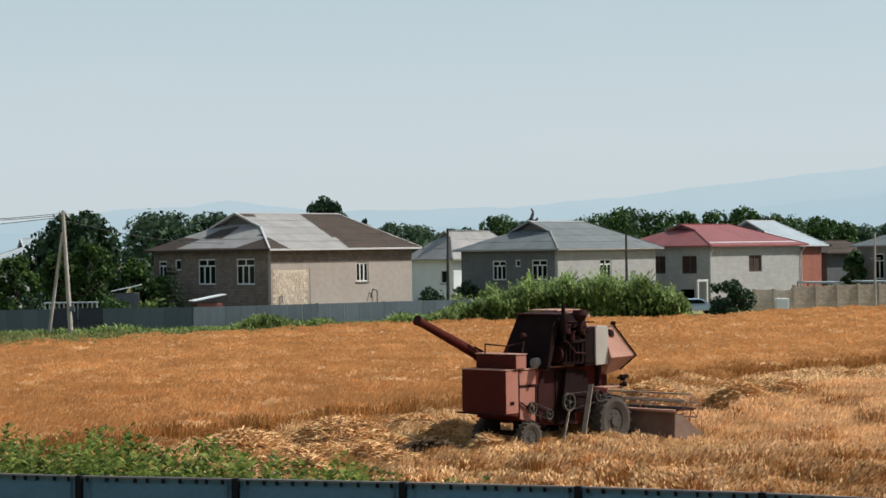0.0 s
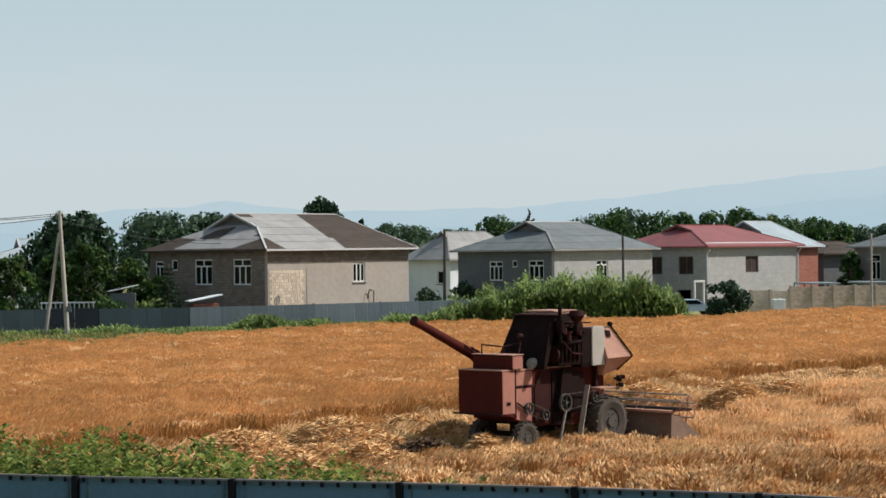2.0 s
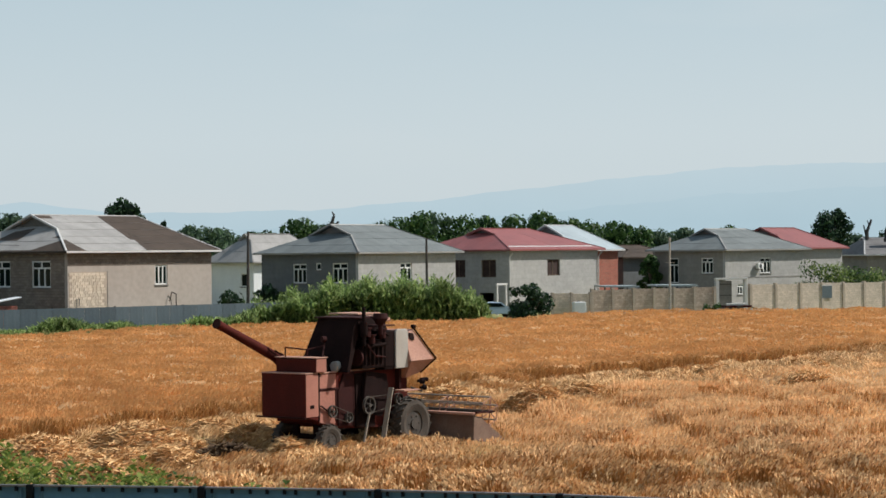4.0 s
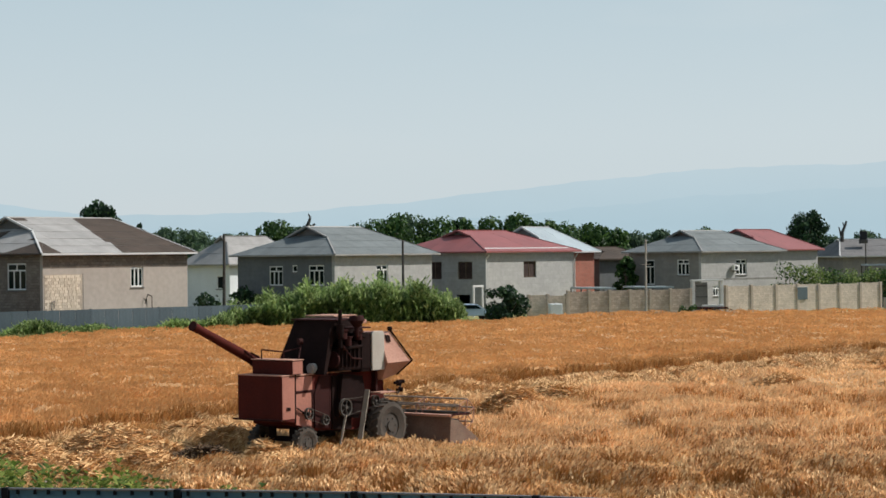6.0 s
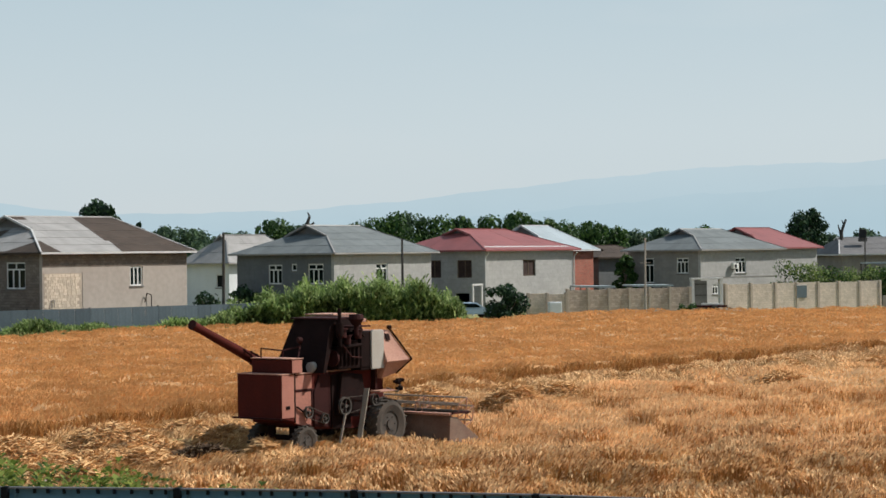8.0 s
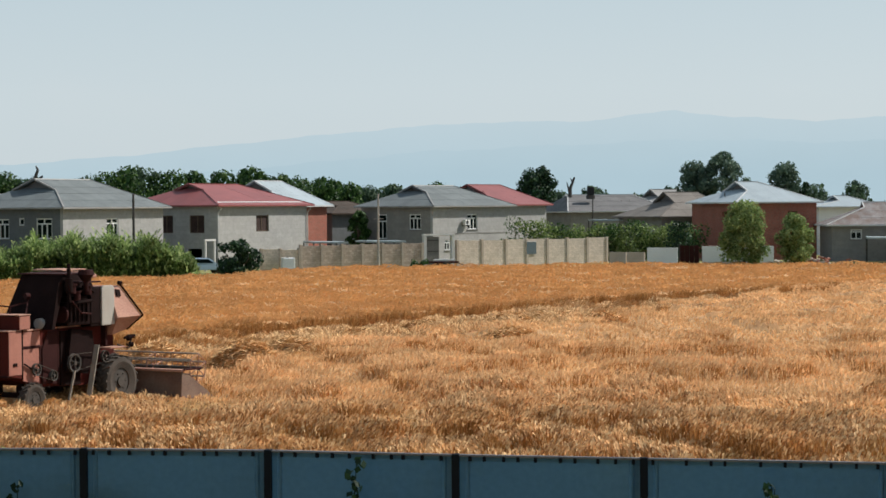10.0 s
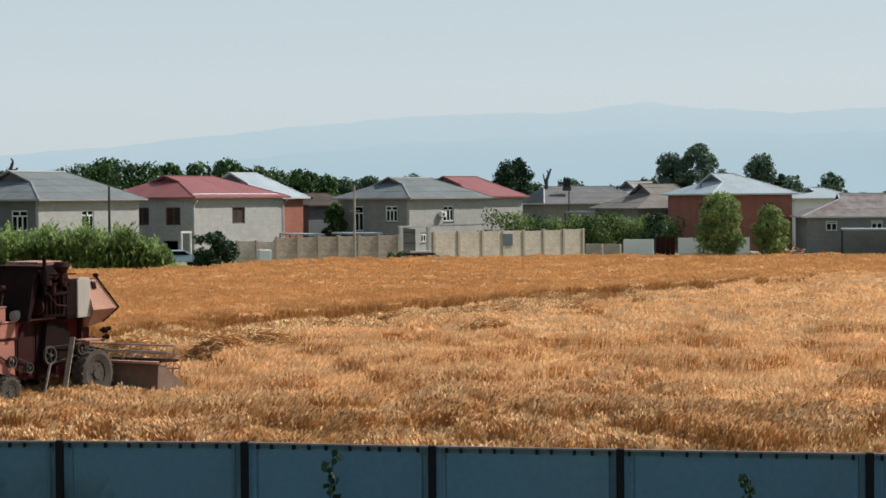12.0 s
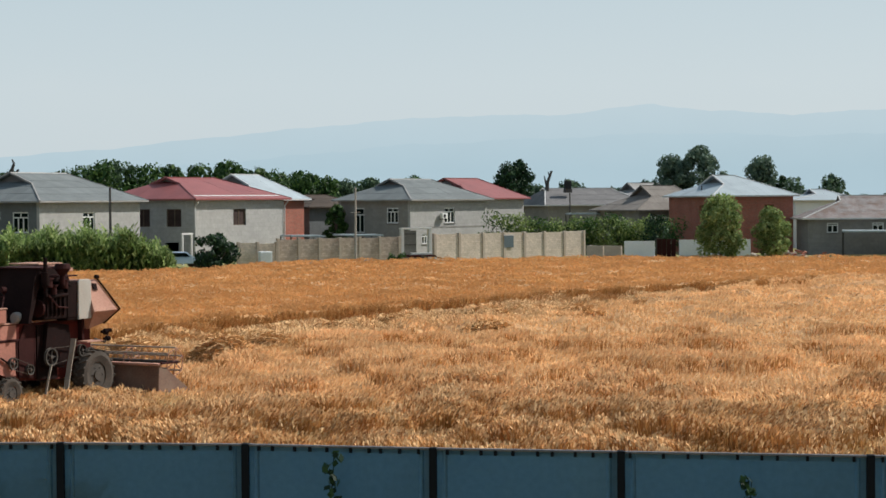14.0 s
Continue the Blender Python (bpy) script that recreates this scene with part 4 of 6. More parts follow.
    part("roof_plate", B((2.15, -0.50, 3.56), (3.35, 0.2, 3.60), 0.006), M_reddk, c, "plate over the engine")
    # radiator housing with its pale cover
    rad = part("radiator_housing", bevel_all(B((3.0, -0.40, 2.32), (3.96, 0.10, 3.42)), 0.04), M_grease, c, "dark radiator housing")
    part("screen_mesh", B((3.0, -0.425, 2.42), (3.38, -0.40, 3.32), 0.006), M_grease, rad)
    part("cover", bevel_all(prism(bmesh.new(), [(3.43, 2.34), (4.0, 2.34), (4.0, 3.38), (3.92, 3.46), (3.50, 3.46), (3.43, 3.38)], -0.47, -0.405), 0.025), M_cover, rad, "pale grey sheet cover with rounded top")
    # grain tank's bulging side
    tk = poly_solid([(4.02, -0.30, 3.30), (4.45, -0.30, 3.43), (3.96, -0.60, 2.53), (5.08, -0.60, 2.54), (4.20, -0.20, 2.02), (4.86, -0.20, 2.14),
                     (4.02, 1.75, 3.30), (4.45, 1.75, 3.43), (3.96, 1.95, 2.53), (5.08, 1.95, 2.54), (4.20, 1.6, 2.02), (4.86, 1.6, 2.14)],
                    [(0, 1, 3, 2), (2, 3, 5, 4), (0, 2, 4, 10, 8, 6), (1, 7, 9, 11, 5, 3), (6, 8, 9, 7), (8, 10, 11, 9), (0, 6, 7, 1), (4, 5, 11, 10)])
    tank = part("driver_platform", bevel_all(tk, 0.02), M_dusty, c, "dust-covered pink-red bulging front housing")
    bm = rod(bmesh.new(), (4.46, -0.32, 3.45), (5.10, -0.62, 2.56), 0.03)
    rod(bm, (5.10, -0.62, 2.56), (4.87, -0.21, 2.14), 0.03)
    part("edge_rail", bm, M_grease, tank)
    part("hatch", poly_solid([(4.20, -0.345, 3.33), (4.38, -0.36, 3.31), (4.36, -0.42, 3.12), (4.20, -0.41, 3.14), (4.20, -0.32, 3.33), (4.38, -0.33, 3.31), (4.36, -0.39, 3.12), (4.20, -0.38, 3.14)],
         [(0, 1, 2, 3), (4, 5, 6, 7), (0, 1, 5, 4), (1, 2, 6, 5), (2, 3, 7, 6), (3, 0, 4, 7)]), M_grease, tank)
    part("lamp", rod(bmesh.new(), (4.40, -0.30, 3.50), (4.50, -0.32, 3.50), 0.06, n=12), M_grease, tank)
    part("rear_face", B((3.96, -0.16, 1.72), (4.05, 0.4, 2.5), 0.01), M_reddk, tank)
    # work lights and hoses under the platform
    for x, z, r in ((4.62, 1.92, 0.09), (4.72, 1.72, 0.07), (4.80, 1.95, 0.06)):
        part("work_light", rod(rod(bmesh.new(), (x, -0.42, z), (x + 0.10, -0.46, z), r, n=12), (x - 0.1, -0.4, z), (x, -0.42, z), r * 0.5, n=8), M_grease, c)
    part("hose", rod(rod(bmesh.new(), (4.3, -0.3, 1.75), (4.65, -0.44, 1.62), 0.025), (4.65, -0.44, 1.62), (4.85, -0.4, 1.9), 0.025), M_tyre, c)
    part("step_bar", B((3.75, -0.5, 1.66), (4.45, -0.12, 1.70), 0.008), M_dusty, c)
    # cab roof and posts on the far side
    cab = part("cab", B((3.55, 0.95, 2.60), (4.75, 2.05, 3.62), 0.03), M_reddk, c, "dusty driver's cab")
    part("cab_roof", B((3.42, 0.85, 3.63), (4.85, 2.15, 3.74), 0.03), M_dusty, cab)
    part("roof_slat", B((3.40, 0.9, 3.78), (4.7, 2.1, 3.82), 0.01), M_dusty, cab)
    part("roof_slat", B((3.45, 0.95, 3.86), (4.5, 2.05, 3.90), 0.01), M_dusty, cab)
    part("cab_window", B((3.53, 1.1, 2.95), (3.548, 1.9, 3.5)), M_grease, cab)
    # unloading auger, folded to the back
    a0, a1 = Vector((1.35, 1.75, 2.50)), Vector((-1.62, 1.72, 3.77))
    bm = rod(bmesh.new(), a0, a1, 0.16, 0.11, n=20)
    d = (a1 - a0).normalized()
    rod(bm, a1 - d * 0.28, a1, 0.12, 0.13, n=20)
    rod(bm, a0 + d * 0.45, a0 + d * 0.52, 0.18, n=20)
    aug = part("unloading_auger", bm, M_red, c, "long red unloading auger tube raised to the rear")
    part("spout_ring", rod(bmesh.new(), a1 - d * 0.02, a1 + d * 0.015, 0.14, n=20), M_reddk, aug)
    bm = beam(bmesh.new(), (0.5, 1.45, 2.79), (0.30, 1.62, 3.02), 0.05, 0.05)
    beam(bm, (0.75, 1.45, 2.79), (0.60, 1.62, 2.95), 0.05, 0.05)
    part("auger_bracket", bm, M_reddk, c)
    # hand rail over the cover
    rail = bmesh.new()
    for p, q in (((0.40, 1.05, 2.79), (0.40, 1.05, 3.05)), ((0.40, 1.05, 3.05), (0.75, 0.55, 2.98)), ((0.75, 0.55, 2.79), (0.75, 0.55, 2.98)), ((0.75, 0.55, 2.98), (1.25, 0.35, 3.08)), ((0.75, 0.0, 2.79), (1.25, 0.35, 3.08)), ((1.25, 0.35, 3.08), (1.25, 0.35, 3.22))):
        rod(rail, p, q, 0.022, n=6)
    part("hand_rail", rail, M_reddk, c)
    part("rear_lamp", rod(bmesh.new(), (1.17, 0.37, 3.25), (1.29, 0.33, 3.25), 0.085, n=14), M_reddk, c)
    # pale drum on the deck
    bm = rod(bmesh.new(), (1.28, 0.02, 2.49), (1.62, 0.02, 2.49), 0.155, n=20)
    rod(bm, (1.25, 0.02, 2.49), (1.28, 0.02, 2.49), 0.12, n=20)
    part("fuel_canister", bm, M_cover, c, "pale grey round canister")
    # axles, wheels, chassis
    part("front_axle", beam(bmesh.new(), (4.1, -0.35, 0.72), (4.1, W + 0.35, 0.72), 0.2, 0.2), M_grease, c)
    bm = beam(bmesh.new(), (0.95, -0.05, 0.55), (0.95, W + 0.05, 0.55), 0.14, 0.14)
    beam(bm, (0.95, 0.4, 0.6), (0.95, 0.4, 1.0), 0.1, 0.2), beam(bm, (0.95, 1.15, 0.6), (0.95, 1.15, 1.0), 0.1, 0.2)
    part("rear_axle", bm, M_grease, c)
    wheel(c, pose(0.95, -0.02, 0.45), 0.45, 0.26, 18)
    wheel(c, pose(0.95, W + 0.02, 0.45, 0, 0, 180), 0.45, 0.26, 18)
    wheel(c, pose(4.1, -0.42, 0.72), 0.72, 0.46, 20)
    wheel(c, pose(4.1, W + 0.42, 0.72, 0, 0, 180), 0.72, 0.46, 20)
    # leaning boards at the side
    part("board", beam(bmesh.new(), (3.15, -0.50, 1.82), (2.72, -0.52, 0.30), 0.16, 0.03), M_board, c, "pale weathered board")
    part("board", beam(bmesh.new(), (2.35, -0.35, 1.15), (2.05, -0.38, 0.35), 0.06, 0.03), M_board, c)
    # feeder house and header
    part("feeder_house", bevel_all(prism(bmesh.new(), [(4.4, 1.75), (4.4, 1.05), (5.35, 0.25), (5.5, 0.85)], 0.15, 1.4), 0.015), M_reddk, c, "dark red feeder house")
    hd = part("header", bevel_all(prism(bmesh.new(), [(5.20, 0.22), (5.30, 0.95), (5.36, 0.95), (5.34, 0.30), (6.15, 0.14), (6.15, 0.10)], -1.85, 2.75), 0.01), M_headdust, c, "dusty header with a tined reel")
    part("back_beam", B((5.18, -1.9, 0.93), (5.38, 2.8, 1.0), 0.01), M_dusty, hd)
    for y in (-1.92, 2.75):
        part("end_plate", bevel_all(prism(bmesh.new(), [(5.15, 0.2), (5.2, 0.88), (5.55, 0.82), (6.4, 0.32), (6.7, 0.12), (6.1, 0.08)], y, y + 0.06), 0.01), M_headdust, hd, "dust-coated end plate")
    bm = rod(bmesh.new(), (5.4, -1.75, 0.48), (5.4, 2.65, 0.48), 0.10, n=12)
    part("intake_auger", bm, M_iron, hd)
    cx, cz = 6.05, 0.98
    part("reel_shaft", rod(bmesh.new(), (cx, -1.95, cz), (cx, 2.8, cz), 0.05, n=10), M_iron, hd)
    for i in range(6):
        t = math.pi * (i + 0.35) / 3
        x, z = cx + 0.42 * math.cos(t), cz + 0.42 * math.sin(t)
        bm = rod(bmesh.new(), (x, -1.85, z), (x, 2.7, z), 0.025, n=6)
        for k in range(24):
            y = -1.8 + k * 0.19
            rod(bm, (x, y, z), (x - 0.05, y, z - 0.2), 0.008, n=4)
        part("reel_bat", bm, M_board, hd)
    for y in (-1.86, -0.3, 1.2, 2.72):
        bm = bmesh.new()
        for i in range(6):
            t, t2 = math.pi * (i + 0.35) / 3, math.pi * (i + 1.35) / 3
            beam(bm, (cx, y, cz), (cx + 0.42 * math.cos(t), y, cz + 0.42 * math.sin(t)), 0.03, 0.015)
            beam(bm, (cx + 0.42 * math.cos(t), y, cz + 0.42 * math.sin(t)), (cx + 0.42 * math.cos(t2), y, cz + 0.42 * math.sin(t2)), 0.025, 0.012)
        part("reel_spider", bm, M_dusty, hd)
    for y in (-1.95, 2.8):
        part("reel_arm", beam(bmesh.new(), (5.25, y, 1.0), (cx + 0.1, y, cz), 0.06, 0.05), M_reddk, hd)
    for i in range(46):
        y = -1.8 + i * 0.1
        part("knife_finger", rod(bmesh.new(), (6.14, y, 0.12), (6.26, y, 0.115), 0.012, 0.003, n=5), M_iron, hd)


combine()
# ---- trees and plants ----
def leaf_cloud(centres, radii, count, size, squash=1.0, up=0.3):
    """Leaf-shaped quads over and inside several balls."""
    centres, radii = np.array(centres, float), np.array(radii, float)
    p = radii ** 2 / np.sum(radii ** 2)
    k = rng.choice(len(centres), count, p=p)
    d = rng.normal(size=(count, 3))
    d /= np.linalg.norm(d, axis=1)[:, None]
    rr = radii[k] * rng.uniform(0.35, 1.08, count) ** 0.5
    c = centres[k] + d * rr[:, None] * np.array([1, 1, squash])
    # leaves lie roughly across the way out, drooping
    nrm = d + rng.normal(0, 0.6, (count, 3))
    nrm /= np.linalg.norm(nrm, axis=1)[:, None]
    ref = np.tile(np.array([0.0, 0.0, 1.0]), (count, 1)) + rng.normal(0, 0.5, (count, 3))
    t = np.cross(nrm, ref)
    t /= np.linalg.norm(t, axis=1)[:, None] + 1e-6
    b = np.cross(nrm, t)
    s = size * rng.uniform(0.6, 1.4, count)
    t, b = t * s[:, None] * 0.5, b * s[:, None]
    v = np.stack([c - b * 0.5, c + t * 0.8, c + b * 0.5, c - t * 0.8], 1).reshape(-1, 3)
    return v, np.arange(4 * count).reshape(count, 4)


def tree(x, y, height, width, label, leaf=None, base=0.25, leaves=2200, size=0.38, blobs=14, columnar=1.0, trunk=0.16, puff=(0.13, 0.24), core=0.82, category="tree", group="trees behind the houses"):
    """A tapered trunk with limbs and an uneven crown of many leaves with gaps."""
    t = thing("tree", pose(x, y, 0, 0, 0, rng.uniform(0, 360)), label, category, group)
    bm = bmesh.new()
    top = height * (base + (1 - base) * 0.65)
    lean = rng.uniform(-0.03, 0.03, 2) * height
    pts = [Vector((lean[0] * q * q, lean[1] * q * q, top * q)) for q in (0, 0.3, 0.6, 1.0)]
    rad = [trunk * 1.3, trunk, trunk * 0.7, trunk * 0.3]
    for i in range(3):
        rod(bm, pts[i], pts[i + 1], rad[i], rad[i + 1], n=8)
    cs, rs = [], []
    zb = height * base
    for i in range(blobs):
        q = (i + rng.uniform(0, 1)) / blobs
        z = zb + (height - zb) * (0.12 + 0.80 * q)
        spread = width / 2 * math.sin(math.pi * (0.20 + 0.70 * q)) ** 0.8 * columnar
        a = i * 2.4 + rng.uniform(-0.6, 0.6)
        rr = width * rng.uniform(*puff)
        off = max(spread - rr * 0.7, 0) * rng.uniform(0.5, 1.1)
        c = Vector((math.cos(a) * off, math.sin(a) * off, min(z, height - rr * 0.8)))
        cs.append(tuple(c)), rs.append(rr)
        s = pts[1].lerp(pts[3], max(0.0, min(1.0, q * 0.9)))
        rod(bm, s, s.lerp(c, 0.9), trunk * 0.28, trunk * 0.08, n=5)
    part("trunk", bm, M_bark, t)
    # small leaves outside, larger inner sprays that close the crown
    v, f = leaf_cloud(cs, rs, int(leaves * 0.8), size, 0.85)
    v2, f2 = leaf_cloud(cs, [q * core for q in rs], int(leaves * 0.16), size * 2.1, 0.85)
    v, f = np.concatenate([v, v2]), np.concatenate([f, f2 + len(v)])
    loose("crown", v, f, leaf or M_leaf, "", "", parent=t)
    return t


def bush(x, y, height, width, label, leaf=None, leaves=900, size=0.28, category="bush", group=""):
    t = thing("bush", pose(x, y, 0, 0, 0, rng.uniform(0, 360)), label, category, group)
    bm = bmesh.new()
    cs, rs = [], []
    for i in range(16):
        a, q = i * 2.4, rng.uniform(0.2, 1.0)
        rr = min(height, width) * rng.uniform(0.15, 0.27)
        c = (math.cos(a) * width * 0.36 * q, math.sin(a) * width * 0.36 * q, max(rr * 0.7, height * rng.uniform(0.3, 1.0) - rr))
        cs.append(c), rs.append(rr)
        rod(bm, (0, 0, 0), c, 0.04, 0.015, n=5)
    part("stems", bm, M_bark, t)
    v, f = leaf_cloud(cs, rs, leaves, size, 0.9)
    loose("foliage", v, f, leaf or M_leaf, "", "", parent=t)
    return t


DARK = "dark green leafy tree behind the houses"
for x, y, h, w, n in ((-30.8, 162, 9.5, 8.6, 6200), (-28.6, 196, 10.4, 10.0, 6200), (-34.5, 172, 8.4, 7.5, 3600), (-24.0, 199, 10.2, 8.0, 5000),
                      (-38.5, 193, 7.8, 6.0, 2600), (-22.0, 205, 9.3, 6.0, 2200)):
    tree(x, y, h, w, DARK, M_leaf_far_haze if y > 190 else M_leaf_dark, 0.12, n, 0.36, 30, 1.1, puff=(0.12, 0.22))
for x, y, h, w in ((-32.6, 146.5, 6.0, 4.6), (-27.0, 147.5, 7.0, 4.6), (-23.8, 148, 5.6, 3.6), (-29.8, 150, 6.2, 4.5), (-21.5, 146, 4.2, 3.0), (-35.5, 148, 5.2, 4.0)):
    tree(x, y, h, w, "fruit tree with fresh green leaves behind the fence", M_leaf_fruit, 0.08, 4200, 0.24, 26, puff=(0.09, 0.19), core=0.7, group="fruit trees behind the fence")


def conifer(x, y, height, width, label):
    """A small spruce: whorls of drooping boughs that shorten towards the tip."""
    t = thing("tree", pose(x, y, 0, 0, 0, rng.uniform(0, 360)), label, "tree", "fruit trees behind the fence")
    bm = rod(bmesh.new(), (0, 0, 0), (0, 0, height * 0.97), 0.10, 0.015, n=7)
    cs, rs = [], []
    for i in range(15):
        f = i / 15
        z, reach = height * (0.06 + 0.90 * f), width / 2 * (1 - f) ** 0.85 + 0.08
        for k in range(6):
            a = k * math.pi / 3 + i * 0.7 + rng.uniform(-0.25, 0.25)
            L = reach * rng.uniform(0.75, 1.15)
            tip = Vector((math.cos(a) * L, math.sin(a) * L, z - 0.18 * L))
            rod(bm, (0, 0, z), tip, 0.018, 0.006, n=4)
            for q in (0.45, 0.75, 1.0):
                c = Vector((0, 0, z)).lerp(tip, q)
                cs.append(tuple(c)), rs.append(0.10 + 0.10 * (1 - f))
    part("trunk", bm, M_bark, t)
    v, f = leaf_cloud(cs, rs, 5200, 0.15, 0.7)
    loose("crown", v, f, M_leaf_dark, "", "", parent=t)


conifer(-19.6, 138.6, 5.3, 3.0, "small dark conical spruce in a yard")
tree(-11.7, 190, 11.4, 4.0, DARK, M_leaf_dark, 0.5, 2200, 0.34, 14, 1.25, puff=(0.16, 0.27))
tree(-9.2, 229, 10.3, 1.8, "narrow dark green poplar tree", M_leaf_dark, 0.1, 1200, 0.36, 10)
for i in range(34):
    f = i / 33
    tree(-46 + 168 * f + rng.uniform(-1.5, 1.5), 262 - 16 * f + rng.uniform(-5, 5), rng.uniform(7.2, 9.0), rng.uniform(6.5, 9.0), DARK, M_leaf_far_haze, 0.03, 2000, 0.42, 16)
for x, y, h, w in ((-6.2, 230, 9.4, 5.0), (41.0, 231, 9.6, 5.5), (46.0, 233, 9.4, 5.0), (20.5, 226, 10.6, 5.5), (-4.4, 228, 9.2, 5.0), (29.8, 232, 10.2, 4.0),  (-2.6, 232, 9.0, 5.5), (1.5, 234, 8.6, 5), (7.0, 240, 10.4, 5.0), (10.4, 241, 9.9, 4.5), (3.6, 239, 9.0, 4.0),
                   (15.0, 233, 9.4, 5), (18.5, 230, 10.0, 6.0), (22.5, 229, 10.8, 6.5), (25.8, 228, 10.3, 5.5), (32.5, 228, 10.2, 5.5), (35.6, 227, 10.7, 5.0),
                   (38.8, 227, 9.9, 4.5), (43.5, 236, 9.2, 5.5), (47.5, 236, 8.9, 5.0), (51.5, 235, 8.4, 5), (55, 236, 8.6, 4), (60.0, 233, 8.8, 4.5), (65.5, 232, 8.4, 4)):
    tree(x, y, h, w * 1.3, DARK, M_leaf_far_haze if rng.random() < 0.5 else M_leaf, 0.1, 3600, 0.32, 20, 1.15, puff=(0.15, 0.25))
tree(28.3, 229, 10.6, 2.0, "narrow dark green poplar tree", M_leaf_dark, 0.08, 1400, 0.36, 12)
tree(45.9, 218, 8.6, 5.4, "sunlit green tree between two houses", M_leaf, 0.1, 2400, 0.34, 14)
tree(40.9, 190.5, 5.4, 2.8, "light green tree beside a grey house", M_leaf, 0.12, 3000, 0.22, 26, puff=(0.11, 0.20), group="yard trees")
tree(72.0, 229, 10.6, 5.2, "round dense dark tree", M_leaf_dark, 0.3, 3200, 0.34, 18, 1.25, puff=(0.18, 0.28))
for x, y, h, w in ((67.8, 234, 8.2, 4.0), (77.0, 236, 7.6, 5.0), (81.0, 238, 7.0, 4.5), (84.5, 240, 7.4, 4.0)):
    tree(x, y, h, w, DARK, M_leaf_far_haze, 0.15, 2400, 0.3, 14)
tree(90.6, 223, 11.2, 5.6, "tall airy grey-green tree", M_leaf_haze, 0.3, 4500, 0.28, 20)
tree(93.7, 222, 12.3, 6.8, "tall airy grey-green tree", M_leaf_haze, 0.3, 7000, 0.28, 30, puff=(0.10, 0.19))
tree(100.4, 218, 11.0, 4.6, "tall airy grey-green tree", M_leaf_haze, 0.3, 4200, 0.28, 18, 1.1, puff=(0.18, 0.28))
tree(102.8, 217.5, 8.8, 3.0, DARK, M_leaf_dark, 0.2, 1000, 0.36, 10)
for x, y, h, w in ((105, 216, 6.4, 4.5), (108.3, 215, 7.1, 3.4), (111.5, 213, 6.0, 4.0), (115, 212, 6.2, 4.0), (98, 224, 7.0, 4.0)):
    tree(x, y, h, w, DARK, M_leaf_far_haze, 0.15, 2400, 0.3, 14)
tree(66.0, 151.6, 6.0, 4.9, "light green willow at the field's edge", M_leaf_willow, 0.03, 9500, 0.17, 40, 1.0, trunk=0.14, puff=(0.12, 0.21), core=0.75, group="trees at the field's edge")
tree(69.9, 149.8, 4.9, 3.5, "light green willow at the field's edge", M_leaf_willow, 0.03, 5600, 0.17, 36, 1.0, trunk=0.10, puff=(0.13, 0.22), core=0.75, group="trees at the field's edge")
bush(24.2, 161.4, 3.1, 4.8, "dark bush by the parked car", M_leaf_dark, 2600, 0.27)
bush(2.2, 168.0, 3.3, 4.2, "dark green yard bush by a white house", M_leaf_dark, 1400, 0.28)
bush(-1.2, 160.5, 3.4, 3.2, "dark green yard bush by a white house", M_leaf_dark, 1200, 0.28)
bush(-24.6, 141, 3.2, 4.4, "green yard bush behind the fence", M_leaf, 1500, 0.26)
bush(-34.0, 141, 3.0, 4.4, "green yard bush behind the fence", M_leaf_dark, 1500, 0.26)
bush(-30.0, 141.5, 3.4, 4.0, "green yard bush behind the fence", M_leaf_dark, 1500, 0.26)
bush(-21.0, 140.4, 2.9, 3.0, "green yard bush behind the fence", M_leaf_light, 1200, 0.26)
bush(41.0, 165.9, 1.1, 2.6, "low weeds at the foot of the wall", M_leaf, 500, 0.2)
for i in range(13):
    f = i / 12
    bush(56.5 + 16.5 * f, 185.5 - 3.5 * f + rng.uniform(-1, 1), rng.uniform(4.3, 5.1) - 0.7 * f, 4.6, "green vine-covered hedge in a yard", M_leaf_light if i % 3 else M_leaf, 1500, 0.22, group="hedge in the yard")
bush(68.6, 172.5, 4.4, 3.6, "dark shrub by a red brick house", M_leaf_dark, 1300, 0.28)


def blades(name, px, py, tall, material, label, category, width=0.05, per=5, spread=0.35, rise=0.45):
    """Upright leafy stalks: several bent leaves up each stem."""
    n = len(px)
    k = np.repeat(np.arange(n), per)
    m = len(k)
    z = tall[k] * rng.uniform(0.05, 1.0, m)
    a = rng.uniform(0, 2 * math.pi, m)
    L = spread * rng.uniform(0.5, 1.3, m)
    cx, cy = px[k] + rng.normal(0, 0.03, m), py[k] + rng.normal(0, 0.03, m)
    dx, dy = np.cos(a), np.sin(a)
    w = width * rng.uniform(0.6, 1.4, m)
    v = np.stack([
        np.stack([cx, cy, z], 1),
        np.stack([cx + dx * L * 0.5 - dy * w, cy + dy * L * 0.5 + dx * w, z + L * rise], 1),
        np.stack([cx + dx * L, cy + dy * L, z + L * rise * rng.uniform(0.3, 1.8, m)], 1),
        np.stack([cx + dx * L * 0.5 + dy * w, cy + dy * L * 0.5 - dx * w, z + L * rise], 1)], 1).reshape(-1, 3)
    return loose(name, v, np.arange(4 * m).reshape(m, 4), material, label, category)


# tall reeds in front of the second house
n = 4200
u = rng.uniform(0, 1, n)
px = -0.6 + 19.8 * u
py = 146.5 + 2.5 * u + rng.uniform(0, 7, n)
